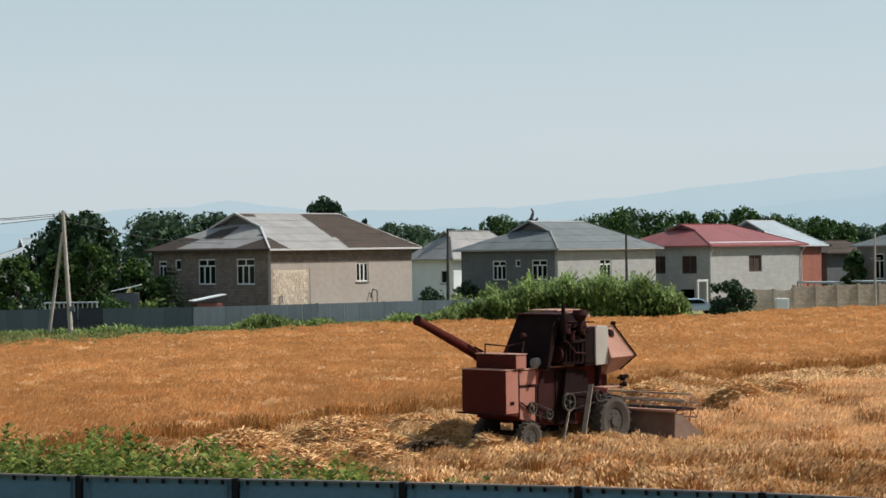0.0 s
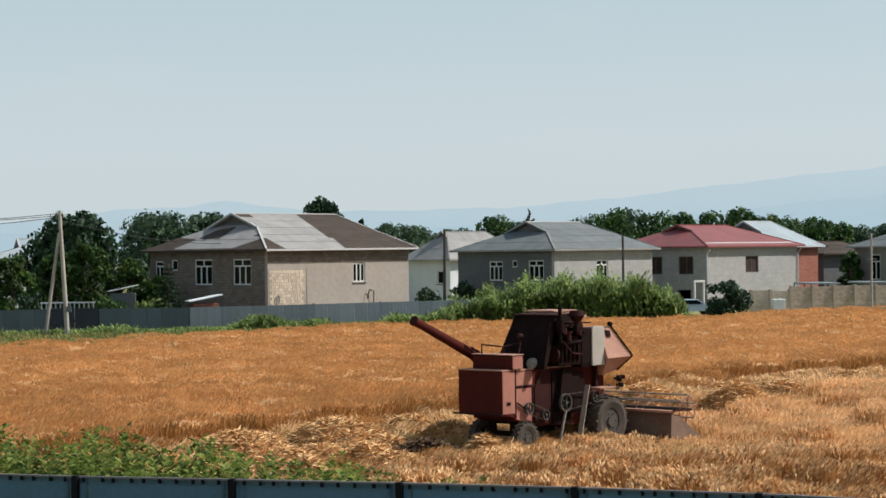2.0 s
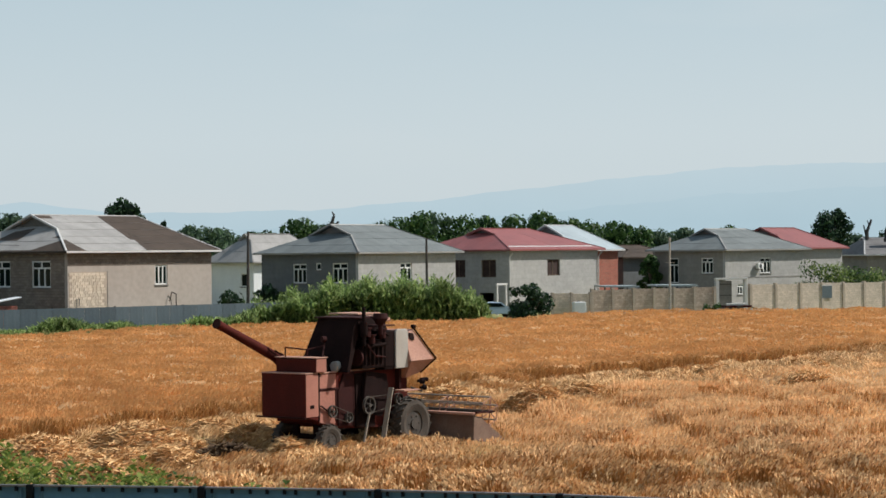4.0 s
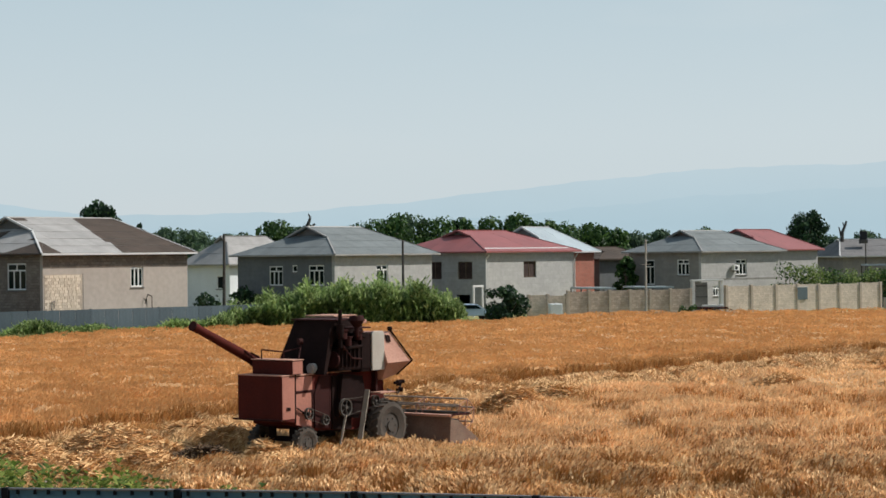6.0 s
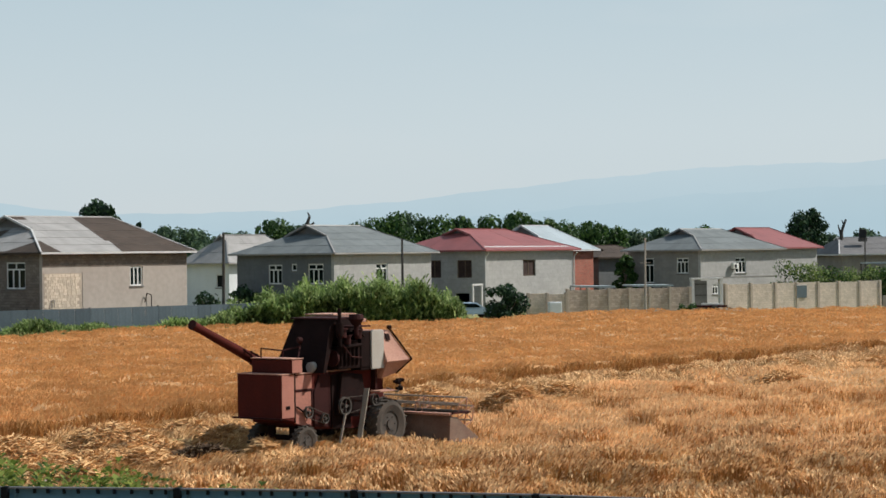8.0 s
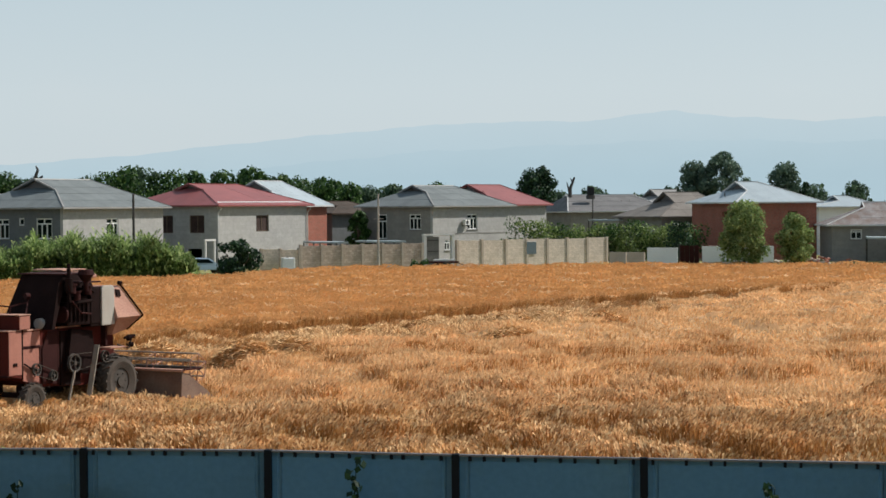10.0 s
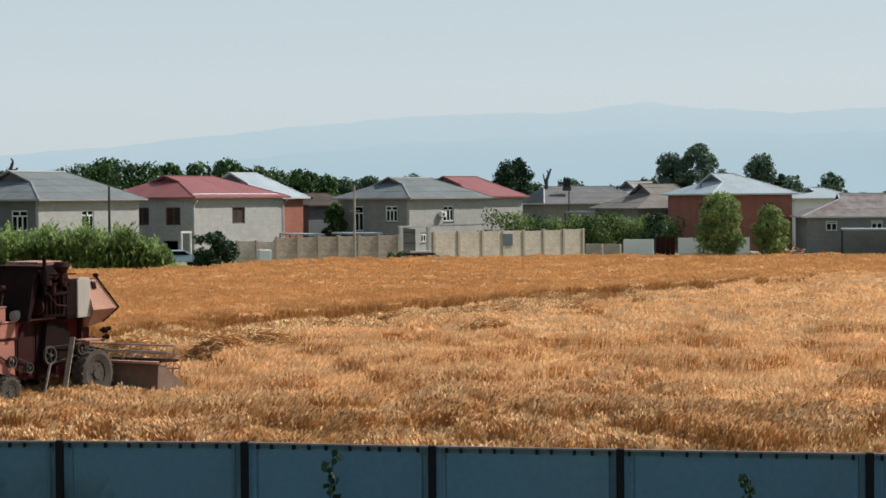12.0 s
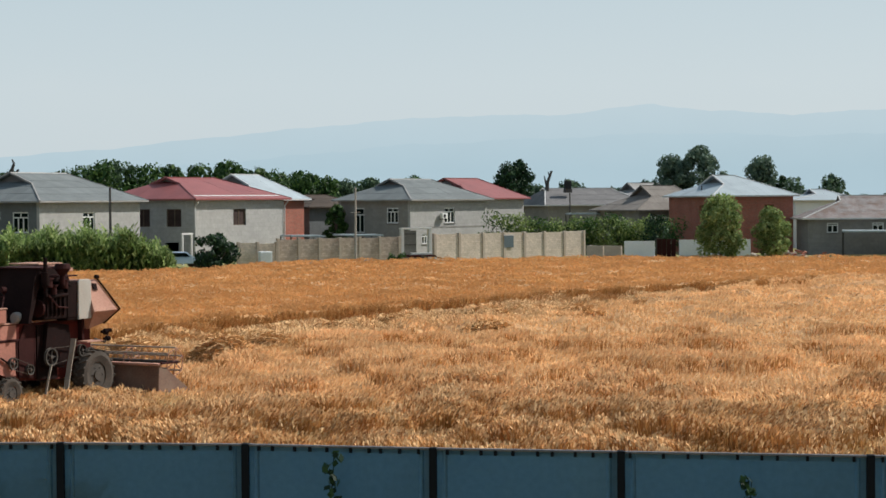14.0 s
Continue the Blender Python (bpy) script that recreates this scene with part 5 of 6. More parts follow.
top = np.interp(u, [0, 0.08, 0.2, 0.5, 0.8, 0.93, 1], [0.7, 1.1, 2.0, 3.1, 2.9, 2.2, 0.8]) + 0.35 * np.sin(px * 2.1) + 0.25 * np.sin(px * 4.3 + py) + 0.25 * np.sin(px * 1.1 + 2 * py) - 0.42 + rng.normal(0, 0.35, n)
M_reed = island_mat("reed_green", [(0.06, 0.11, 0.028), (0.21, 0.31, 0.09), (0.46, 0.54, 0.23)], 0.6, 0.45, 0.5, 0.5)
blades("tall_reeds", px, py, np.maximum(top, 0.6), M_reed, "tall green reeds and weeds at the field's edge", "reeds", 0.06, 22, 0.45, 0.75)
# weeds along the grey fence and verge
n = 4200
px = np.concatenate([rng.uniform(-37, 1, 1600), rng.uniform(-19, 1, 2600)])
py = np.interp(px, [-37, -18, 1], [135.6, 135.6, 145.8]) + rng.uniform(-2.2, 0.6, n)
clump = np.clip(0.35 + np.sin(px * 0.55 + 1.9) + 0.6 * np.sin(px * 1.3), 0, 1.5)
top = 0.35 + 0.75 * clump * rng.uniform(0.5, 1.1, n) * np.interp(px, [-37, -20, -16, 1], [0.35, 0.5, 1.0, 1.3])
# ranker towards the reeds
blades("fence_weeds", px, py, top * 0.72, M_reed, "green weeds along the grey fence", "weeds", 0.045, 9, 0.34, 0.8)
# rank leafy weeds behind the near fence
n = 2600
px = rng.uniform(-16, 2.6, n)
fy = np.interp(px, [-15.1, -7.8, -3.0, 4.1], [31.6, 29.15, 27.65, 25.15])
py = fy + 0.3 + rng.uniform(0, 1, n) ** 1.7 * np.interp(px, [-16, -6, -2, 2.2], [4.6, 4.2, 2.8, 1.2])
top = np.interp(px, [-16, -6.5, -5, -3.2, -1.2, 2.2], [2.75, 2.66, 2.7, 2.5, 2.35, 2.0]) + rng.uniform(-0.8, 0.08, n) + 0.10 * np.sin(px * 3.1)
M_weed = island_mat("weed_leaf", [(0.045, 0.085, 0.016), (0.14, 0.19, 0.035), (0.31, 0.35, 0.085)], 0.6, 1.1, 0.4, 0.4)
blades("rank_weeds", px, py, np.maximum(top, 0.3), M_weed, "rank leafy green weeds behind the near fence", "weeds", 0.042, 50, 0.125)
M_seed = island_mat("dry_seed_head", [(0.22, 0.15, 0.12), (0.36, 0.26, 0.2), (0.5, 0.4, 0.33)], 0.8, 0.8, 0.2, 0.1)
k = rng.choice(n, 160)
blades("seed_heads", px[k], py[k], np.maximum(top[k], 0.3) + 0.06, M_seed, "dry pinkish seed heads over the weeds", "weeds", 0.03, 5, 0.06)
# scattered green weeds at the field's near edge
n = 130
px = rng.uniform(2, 16, n)
fy = np.interp(px, [-0.6, 4.14, 8.57, 15.8], [26.9, 25.15, 22.86, 19.3])
blades("stray_weeds", px, fy + rng.uniform(0.4, 2.2, n), rng.uniform(0.5, 1.25, n), M_weed, "stray green weeds among the wheat", "weeds", 0.03, 14, 0.12)


def climber(x, y, h, n):
    """A single leafy stem growing up before the fence."""
    t = thing("climbing_weed", pose(x, y, 0), "dark leafy weed stem before the blue fence", "weed", "weeds before the fence")
    bm = bmesh.new()
    q = [Vector((0.03 * math.sin(i * 1.3), 0, h * i / 6)) for i in range(7)]
    for i in range(6):
        rod(bm, q[i], q[i + 1], 0.009, 0.006, n=5)
    part("stem", bm, M_leaf_dark, t)
    cs = [(0.03 * math.sin(i * 1.3) + (0.05 if i % 2 else -0.04), -0.02, h * (i + 1) / n) for i in range(n)]
    v, f = leaf_cloud(cs, [0.075] * n, n * 10, 0.10)
    loose("leaves", v, f, M_leaf_dark, "", "", parent=t)


climber(5.13, 24.35, 2.27, 16)
climber(9.9, 21.9, 2.08, 15)
climber(9.02, 22.4, 1.72, 12)
climber(0.9, 26.2, 1.9, 10)

# ---- straw left on the cut ground ----
def straw_pile(x, y, r, h, material=None):
    n = int(900 * r * r)
    a, q = rng.uniform(0, 2 * math.pi, n), np.sqrt(rng.uniform(0, 1, n))
    px, py = np.cos(a) * q * r, np.sin(a) * q * r * 0.75
    z = h * (1 - q ** 2) ** 0.7 * rng.uniform(0.75, 1.08, n) + 0.12
    b = rng.uniform(0, math.pi, n)
    L, w = rng.uniform(0.10, 0.28, n), 0.018
    dx, dy = np.cos(b) * L, np.sin(b) * L
    dz = rng.normal(-0.02, 0.07, n)
    v = np.stack([np.stack([px - dx, py - dy, z - dz], 1), np.stack([px - dy * w / L, py + dx * w / L, z + 0.02], 1),
                  np.stack([px + dx, py + dy, z + dz], 1), np.stack([px + dy * w / L, py - dx * w / L, z - 0.01], 1)], 1).reshape(-1, 3)
    t = thing("straw_pile", pose(x, y, 0), "loose heap of cut straw on the stubble", "straw pile", "straw heaps")
    loose("loose_straw", v, np.arange(4 * n).reshape(n, 4), material or M_straw, "", "", parent=t)
    bm = bmesh.new()
    bmesh.ops.create_uvsphere(bm, u_segments=18, v_segments=10, radius=1)
    for vv in bm.verts:
        k = 1 + 0.15 * noise.noise(vv.co * 2.5 + Vector((x, y, 0)))
        vv.co = Vector((vv.co.x * r * 0.92 * k, vv.co.y * r * 0.68 * k, max(vv.co.z, -0.1) * h * 0.85 * k))
    part("core", bm, M_under, t)
    return t


for x, y, r, h in ((2.6, 64.8, 1.6, 1.25), (6.9, 64.8, 1.35, 0.95), (9.7, 63.4, 1.3, 1.05), (-3.0, 54.8, 1.6, 0.8), (-5.6, 53.6, 1.4, 0.6), (0.2, 57.0, 1.0, 0.5),
                   (4.9, 68.0, 0.9, 0.5), (12.8, 72.5, 1.1, 0.5), (16.5, 78.0, 1.1, 0.45), (20.5, 82.0, 1.2, 0.5), (17.5, 71.0, 1.0, 0.5), (25.5, 85.5, 1.2, 0.5),
                   (14.0, 66.5, 0.9, 0.55), (22.5, 75.5, 1.2, 0.5), (29.5, 84, 1.3, 0.5), (-1.0, 60.5, 0.8, 0.4)):
    straw_pile(x, y, r, h)
M_chaff = island_mat("dark_chaff", [(0.05, 0.03, 0.018), (0.10, 0.06, 0.035), (0.2, 0.13, 0.07)], 0.9, 0.8, 0.3, 0.0)
straw_pile(-0.45, 51.7, 1.0, 0.45, M_chaff)
for i in range(34):
    # small heaps along the fresh swath behind the combine
    s_, w_ = -3.5 - 14 * rng.random(), rng.uniform(-2.3, 2.3)
    straw_pile(CUT[0] + s_ * ux - w_ * uy, CUT[1] + s_ * uy + w_ * ux, rng.uniform(0.4, 0.85), rng.uniform(0.25, 0.5))

# ---- more houses ----
house("small house with a pale tin roof behind trees", (-43.0, 184.0), 20, 9.0, 8.0, 5.6, 7.6, (M_white, M_white, M_white), roof=M_zinc, strips=True, sheet_size=(1.0, 2))
house("whitewashed house with grey roof", (1.0, 187.5), 42, 9.5, 6.5, 5.0, 7.75, (M_white, M_white, M_white), right=[(1.6, 1.2, 2.6, 1.3, 0)], left=[(1.0, 0.9, 2.6, 1.3, 1)], roof=M_slate, inset=(1.8, 1.6), gablet=0.75, trim=M_slate)
house("red brick house with pale blue metal roof", (32.86, 192.8), 46, 9.3, 9.0, 5.85, 8.45, (M_redbrick, M_redbrick, M_redbrick), roof=M_zinc, strips=True, inset=(2.4, 1.9), sheet_size=(0.9, 2))
house("dark weathered low house between two yards", (40.4, 202.0), 30, 7.0, 8.0, 5.0, 6.3, (M_dkplaster, M_dkplaster, M_dkplaster), roof=M_slate_old, trim=M_slate_old, inset=(2.5, 1.0))
house("pale plastered house with red metal roof", (57.5, 198.0), 38, 9.6, 9.5, 5.8, 8.0, (M_plaster2, M_plaster2, M_plaster2), roof=M_redroof, strips=True, trim=M_redroof, right=[(1.4, 1.2, 3.2, 1.5, 2)], inset=(1.2, 2.2))
house("low grey house with dark fibre-cement roof", (70.6, 212.0), 4, 12.5, 9.0, 4.95, 6.9, (M_plaster3, M_plaster3, M_plaster3), roof=M_slate3, inset=(1.2, 2.6), gablet=0.85)
house("grey-brown house with old weathered roof", (73.6, 190.6), 10, 9.0, 9.0, 4.4, 7.0, (M_plaster3, M_plaster3, M_plaster3), roof=M_slate4, inset=(3.0, 1.8), trim=M_slate4)
house("distant grey house with weathered roof", (84.5, 224.0), 8, 11.0, 9.0, 5.3, 7.6, (M_plaster, M_plaster, M_plaster), roof=M_slate, inset=(3.0, 2.4), trim=M_slate)
house("red brick house with pale metal hip roof", (77.4, 179.2), 4, 8.9, 10.5, 5.85, 7.95, (M_redbrick, M_redbrick, M_redbrick), right=[(1.3, 1.1, 3.6, 1.3, 0), (5.6, 1.1, 3.6, 1.3, 0)], left=[(2.5, 1.0, 3.6, 1.3, 0)], roof=M_zinc, strips=True, inset=(2.4, 4.0), over=0.5, sheet_size=(0.9, 2))
house("grey block house with rust-streaked metal roof", (83.9, 171.5), -18, 13.0, 8.5, 3.55, 5.75, (M_plaster3, M_plaster3, M_plaster3), right=[(1.8, 1.1, 2.15, 0.95, 2), (6.2, 1.1, 2.15, 0.95, 2)], roof=M_rust, inset=(3.6, 3.5), gablet=0.75)
house("far house with bright tin roof", (93.6, 194.5), -5, 7.0, 7.0, 5.3, 6.5, (M_white, M_white, M_white), roof=M_zinc, strips=True)

# block panel, pipes and details on the first house
part("mortar_bed", B((0.12, -0.015, 1.6), (3.75, -0.003, 4.55)), M_bed, h1)
blk = [mesh_of("block", B((0, -0.045, 0), (0.43, -0.012, 0.20), 0.008), M_ltblock), mesh_of("block", B((0, -0.04, 0), (0.35, -0.012, 0.20), 0.008), M_ltblock)]
for j in range(13):
    x = 0.14 + (0.2 if j % 2 else 0.0)
    while x < 3.3:
        m = blk[int(rng.integers(2))]
        part("block", m, None, h1, m=pose(x, 0, 1.63 + j * 0.222))
        x += 0.46 if m is blk[0] else 0.38
bm = rod(bmesh.new(), (10.6, -0.25, 1.5), (10.6, -0.25, 2.75), 0.035)
rod(bm, (10.6, -0.25, 2.75), (10.2, -0.2, 2.9), 0.035), rod(bm, (10.2, -0.2, 2.9), (9.95, -0.2, 2.2), 0.035)
part("stove_pipe", bm, M_grease, h1, "thin bent black pipe")
bm = rod(bmesh.new(), (0.7, -0.12, 1.4), (0.7, -0.12, 2.55), 0.03)
rod(bm, (0.7, -0.12, 2.55), (1.0, -0.12, 2.62), 0.03), rod(bm, (1.0, -0.12, 2.62), (1.0, -0.12, 2.1), 0.03)
part("gas_pipe", bm, M_sill, h1, "thin grey gas pipe")
part("plaster_joint", B((3.82, -0.02, 1.5), (3.88, -0.002, 4.6)), M_mortar, h1)
# Eave shadow on the facade, put in as a dark strip of block material.
part("eave_shade_band", B((0.02, -0.014, 5.0), (14.68, -0.003, 5.94)), M_block, h1, "dark block-patterned band standing in for the eaves' shadow")

# ---- grey fence, poles and cables ----
M_navy = mat("dark_navy_gate_paint", (0.030, 0.036, 0.05), 0.5, var=0.15, scale=0.8)


def yard_gate(x, y, L, ang):
    """Two leaves in a frame, filling a bay of the fence."""
    g = thing("metal_gate", pose(x, y, 0, 0, 0, ang), "dark navy double metal gate in a grey fence", "gate")
    for i in range(2):
        a, b = 0.07 + i * (L / 2 - 0.04), L / 2 - 0.02 + i * (L / 2 - 0.04)
        leaf = part("gate_leaf", B((a, 0.0, 0.08), (b, 0.03, 2.06), 0.006), M_navy, g)
        for z in (0.12, 1.0, 1.98):
            part("bar", B((a + 0.03, -0.035, z), (b - 0.03, -0.003, z + 0.06), 0.006), M_navy, leaf)
    part("latch", B((L / 2 - 0.1, -0.08, 1.1), (L / 2 + 0.1, -0.04, 1.2), 0.01), M_fencepost, g)


def grey_fence():
    f = thing("sheet_fence", pose(0, 0, 0), "grey sheet-metal fence in long panels", "fence")
    pts = [(-38, 137.0), (-33.5, 137.0), (-27.9, 137.1), (-24.4, 137.15), (-21, 137.1), (-17.9, 137.0), (-13.6, 139.2), (-9.3, 141.3), (-4.5, 144.4), (0.3, 147.4), (4.6, 150.2)]
    for (ax, ay), (bx, by) in zip(pts, pts[1:]):
        L, ang = math.hypot(bx - ax, by - ay), math.degrees(math.atan2(by - ay, bx - ax))
        k = max(2, round(L / 1.15))
        if ax == -27.9:
            yard_gate(ax, ay, L, ang)
            k = 0
        for i in range(k):
            bm = bmesh.new()
            w = L / k
            xs = np.linspace(0.005, w - 0.005, 13)
            lo = [bm.verts.new((x, -0.006 if j % 6 in (1, 2) else 0.0, 0.05)) for j, x in enumerate(xs)]
            hi = [bm.verts.new((x, -0.006 if j % 6 in (1, 2) else 0.0, 2.0)) for j, x in enumerate(xs)]
            for j in range(12):
                bm.faces.new((lo[j], lo[j + 1], hi[j + 1], hi[j]))
            part("panel", bm, M_greyfence, f, m=pose(ax, ay, 0, 0, 0, ang) @ pose(i * w, 0, 0))
        part("post", B((-0.05, 0.01, 0), (0.05, 0.11, 2.05), 0.006), M_fencepost, f, m=pose(ax, ay, 0, 0, 0, ang))


grey_fence()


def pole(x, y, h, r, material, label, tilt=(0, 0), cross=0.5):
    t = thing("utility_pole", pose(x, y, 0), label, "utility pole", "poles")
    part("shaft", rod(bmesh.new(), (0, 0, 0), (tilt[0], tilt[1], h), r * 1.2, r * 0.8, n=10), material, t)
    if cross:
        part("cross_arm", beam(bmesh.new(), (tilt[0] - cross, tilt[1], h - 0.25), (tilt[0] + cross, tilt[1], h - 0.25), 0.08, 0.08), material, t)
        for q in (-1, 1):
            part("insulator", rod(bmesh.new(), (tilt[0] + q * cross * 0.9, tilt[1], h - 0.2), (tilt[0] + q * cross * 0.9, tilt[1], h - 0.02), 0.05, 0.03, n=8), M_trim, t)
    return t


p1 = pole(-25.95, 133.5, 8.95, 0.15, M_pole, "pale weathered concrete utility pole with a brace", (-0.45, 0), 0.25)
part("brace", rod(bmesh.new(), (-1.65, 0.3, 0), (-0.5, 0.0, 7.4), 0.13, 0.11, n=8), M_pole, p1)
part("meter_box", B((0.02, -0.3, 1.9), (0.32, -0.12, 2.3), 0.02), M_greyfence, p1)
pole(0.32, 149.0, 7.5, 0.12, M_darkpole, "dark weathered wooden utility pole", (0.08, 0), 0)
pole(14.9, 156.0, 6.85, 0.11, M_darkpole, "dark weathered wooden utility pole", (0.0, 0), 0)
p4 = pole(37.3, 165.9, 6.8, 0.10, M_pole, "pale thin utility pole with a cross arm", (0.05, 0), 0.0)
part("cross_arm", beam(bmesh.new(), (-0.4, 0, 4.6), (0.5, 0, 4.6), 0.06, 0.06), M_pole, p4)
pole(78.0, 184.0, 6.9, 0.07, M_darkpole, "thin dark pole beside a red brick house", (0, 0), 0)
pole(70.9, 205.0, 6.8, 0.08, M_darkpole, "thin dark pole before a low house", (0, 0), 0)


def cable(p, q, sag, label="thin dark overhead power cable"):
    p, q = Vector(p), Vector(q)
    bm = bmesh.new()
    last = p
    for i in range(1, 13):
        f = i / 12
        c = p.lerp(q, f) - Vector((0, 0, sag * 4 * f * (1 - f)))
        rod(bm, last, c, 0.022, n=4)
        last = c
    solid("overhead_cable", bm, M_wire, label, "cable", "cables")


cable((-26.4, 133.5, 8.75), (-60, 122, 9.0), 0.9)
cable((-26.4, 133.5, 8.5), (-60, 121, 8.2), 1.0)
cable((-26.4, 133.5, 8.6), (-60, 125, 8.4), 0.6)
cable((-26.4, 133.5, 8.3), (-15.5, 147.0, 6.6), 0.5, "thin service cable to a house")

# ---- yard walls, gate and yard things ----
def yard_wall(pts, height, label, pier=2.2, material=None, blocks=True):
    w = thing("yard_wall", pose(0, 0, 0), label, "wall", "yard walls")
    for (ax, ay), (bx, by) in zip(pts, pts[1:]):
        L, ang = math.hypot(bx - ax, by - ay), math.degrees(math.atan2(by - ay, bx - ax))
        k = max(1, round(L / pier))
        for i in range(k):
            m = pose(ax, ay, 0, 0, 0, ang) @ pose(i * L / k, 0, 0)
            hh = height + rng.uniform(-0.05, 0.05)
            part("panel", B((0.1, 0.0, 0), (L / k - 0.1, 0.18, hh), 0.01), material or M_wall, w, m=m)
            if blocks:
                part("pier", B((-0.13, -0.09, 0), (0.13, 0.27, height + 0.10), 0.015), M_wallpost, w, m=m)
        if blocks:
            part("pier", B((-0.13, -0.09, 0), (0.13, 0.27, height + 0.10), 0.015), M_wallpost, w, m=pose(bx, by, 0, 0, 0, ang))
    return w


yard_wall([(30.86, 168.5), (42.6, 171.0)], 2.25, "weathered brown stone yard wall with pale piers", 2.15, M_wall_old)
yard_wall([(46.2, 171.9), (51.53, 174.05), (63.27, 178.8)], 2.45, "limestone yard wall with darker piers", 2.5)
yard_wall([(27.2, 167.9), (30.7, 168.45)], 1.95, "unfinished limestone yard wall", 1.7)
yard_wall([(58.9, 166), (60.8, 161.7)], 1.35, "low dark stone wall", 3.0, M_wallpost, False)
yard_wall([(60.9, 161.6), (63.5, 160.3)], 1.85, "low whitewashed wall", 3, M_white, False)
yard_wall([(65.3, 159.5), (71.3, 157.0)], 1.95, "low whitewashed wall", 6, M_white, False)
g = thing("gateway", pose(42.75, 171.1, 0, 0, 0, 12), "dark metal gate in a pale frame", "gate")
part("jamb", B((0, -0.1, 0), (0.28, 0.3, 2.95), 0.02), M_trim, g)
part("jamb", B((2.85, -0.1, 0), (3.13, 0.3, 2.95), 0.02), M_trim, g)
part("lintel", B((-0.05, -0.12, 2.95), (3.18, 0.32, 3.12), 0.02), M_trim, g)
part("gate_leaf", B((0.3, 0.05, 0.05), (1.62, 0.10, 2.85), 0.01), M_sill, g)
for z in (0.5, 1.5, 2.5):
    part("bar", B((0.34, 0.01, z), (1.58, 0.046, z + 0.07), 0.006), M_darkpole, g)
g2 = thing("metal_gate", pose(63.6, 160.2, 0, 0, 0, -22), "rust-brown metal gate between white walls", "gate")
for i in range(4):
    part("board", B((i * 0.42, 0, 0.05), (i * 0.42 + 0.40, 0.05, 2.0), 0.008), M_reddk, g2)
part("post", B((-0.12, -0.05, 0), (-0.01, 0.08, 2.1), 0.008), M_darkpole, g2)
board = thing("panel_board", pose(53.8, 174.93, 1.05, 0, 0, 22), "grey-green painted board on the wall", "board")
part("sheet", B((0, -0.06, 0), (1.2, -0.02, 1.15), 0.01), M_greyfence, board)
part("frame", B((-0.05, -0.08, 1.15), (1.25, -0.01, 1.22), 0.01), M_trim, board)


def canopy(x, y, ang, w, d, z, label, material):
    c = thing("canopy", pose(x, y, 0, 0, 0, ang), label, "canopy")
    part("roof_sheet", prism(bmesh.new(), [(0, z - 0.06), (w, z - 0.11), (w, z + 0.05), (0, z + 0.10)], 0, d), material, c)
    for i in range(3):
        for q in (0.1, d - 0.1):
            part("post", B((w * i / 2 * 0.96, q, 0), (w * i / 2 * 0.96 + 0.1, q + 0.1, z), 0.005), M_darkpole, c)
    return c


canopy(33.9, 178.5, 4, 3.4, 4.0, 2.32, "white flat sheet canopy behind the wall", M_zinc)
canopy(38.7, 177.4, 4, 4.0, 3.6, 2.36, "white flat sheet canopy behind the wall", M_zinc)
canopy(84.4, 165.2, -26, 10.0, 4.5, 2.35, "pale flat-roofed shed canopy beside a grey house", M_zinc)
canopy(69.0, 199.0, -6, 13.0, 3.0, 4.0, "thin pale flat roof before a low house", M_zinc)
sh = thing("shed", pose(-17.9, 138.6, 0, 0, 0, 20), "small shed with white tin roof behind the fence", "shed")
part("wall", B((0.1, 0.1, 0), (2.0, 1.6, 2.2)), M_redbrick, sh)
part("roof", prism(bmesh.new(), [(-0.15, 2.35), (2.25, 2.8), (2.25, 2.86), (-0.15, 2.41)], -0.1, 1.8), M_white, sh)
sh = thing("shed", pose(-24.4, 141.5, 0, 0, 0, 8), "small shed with white tin roof behind the fence", "shed")
part("wall", B((0.1, 0.1, 0), (1.9, 1.6, 3.0)), M_dkplaster, sh)
part("roof", prism(bmesh.new(), [(-0.15, 3.1), (2.1, 3.55), (2.1, 3.6), (-0.15, 3.15)], -0.1, 1.8), M_white, sh)
tank = thing("roof_tank", pose(73.75, 214.0, 6.8), "black water tank on a low roof", "tank")
part("drum", B((-0.36, -0.36, 0.05), (0.36, 0.36, 1.0), 0.08), M_dark, tank)
part("stand", B((-0.4, -0.4, -0.4), (0.4, 0.4, 0.05), 0.02), M_darkpole, tank)
stump = thing("dead_tree", pose(71.7, 216.0, 0), "bare dead tree trunk over a roof", "tree")
bm = rod(bmesh.new(), (0, 0, 0), (0.2, 0, 7.6), 0.35, 0.22)
rod(bm, (0.2, 0, 7.6), (0.75, 0, 9.0), 0.2, 0.12), rod(bm, (0.15, 0, 7.0), (-0.2, 0, 8.4), 0.15, 0.06), rod(bm, (0.5, 0, 8.3), (0.3, 0.1, 8.9), 0.1, 0.05)
part("trunk", bm, M_darkpole, stump)
stump = thing("dead_tree", pose(8.9, 190, 0), "bare dead tree trunk over a roof", "tree")
bm = rod(bmesh.new(), (0, 0, 0), (-0.2, 0, 8.6), 0.3, 0.2)
rod(bm, (-0.2, 0, 8.6), (0.1, 0, 9.5), 0.2, 0.12), rod(bm, (-0.15, 0, 8.3), (0.55, 0, 8.9), 0.14, 0.1), rod(bm, (0.1, 0, 9.5), (-0.1, 0, 9.9), 0.12, 0.05)
part("trunk", bm, M_darkpole, stump)
bx = thing("white_box", pose(29.3, 166.4, 0, 0, 0, 6), "white plastic tank by the wall", "tank")
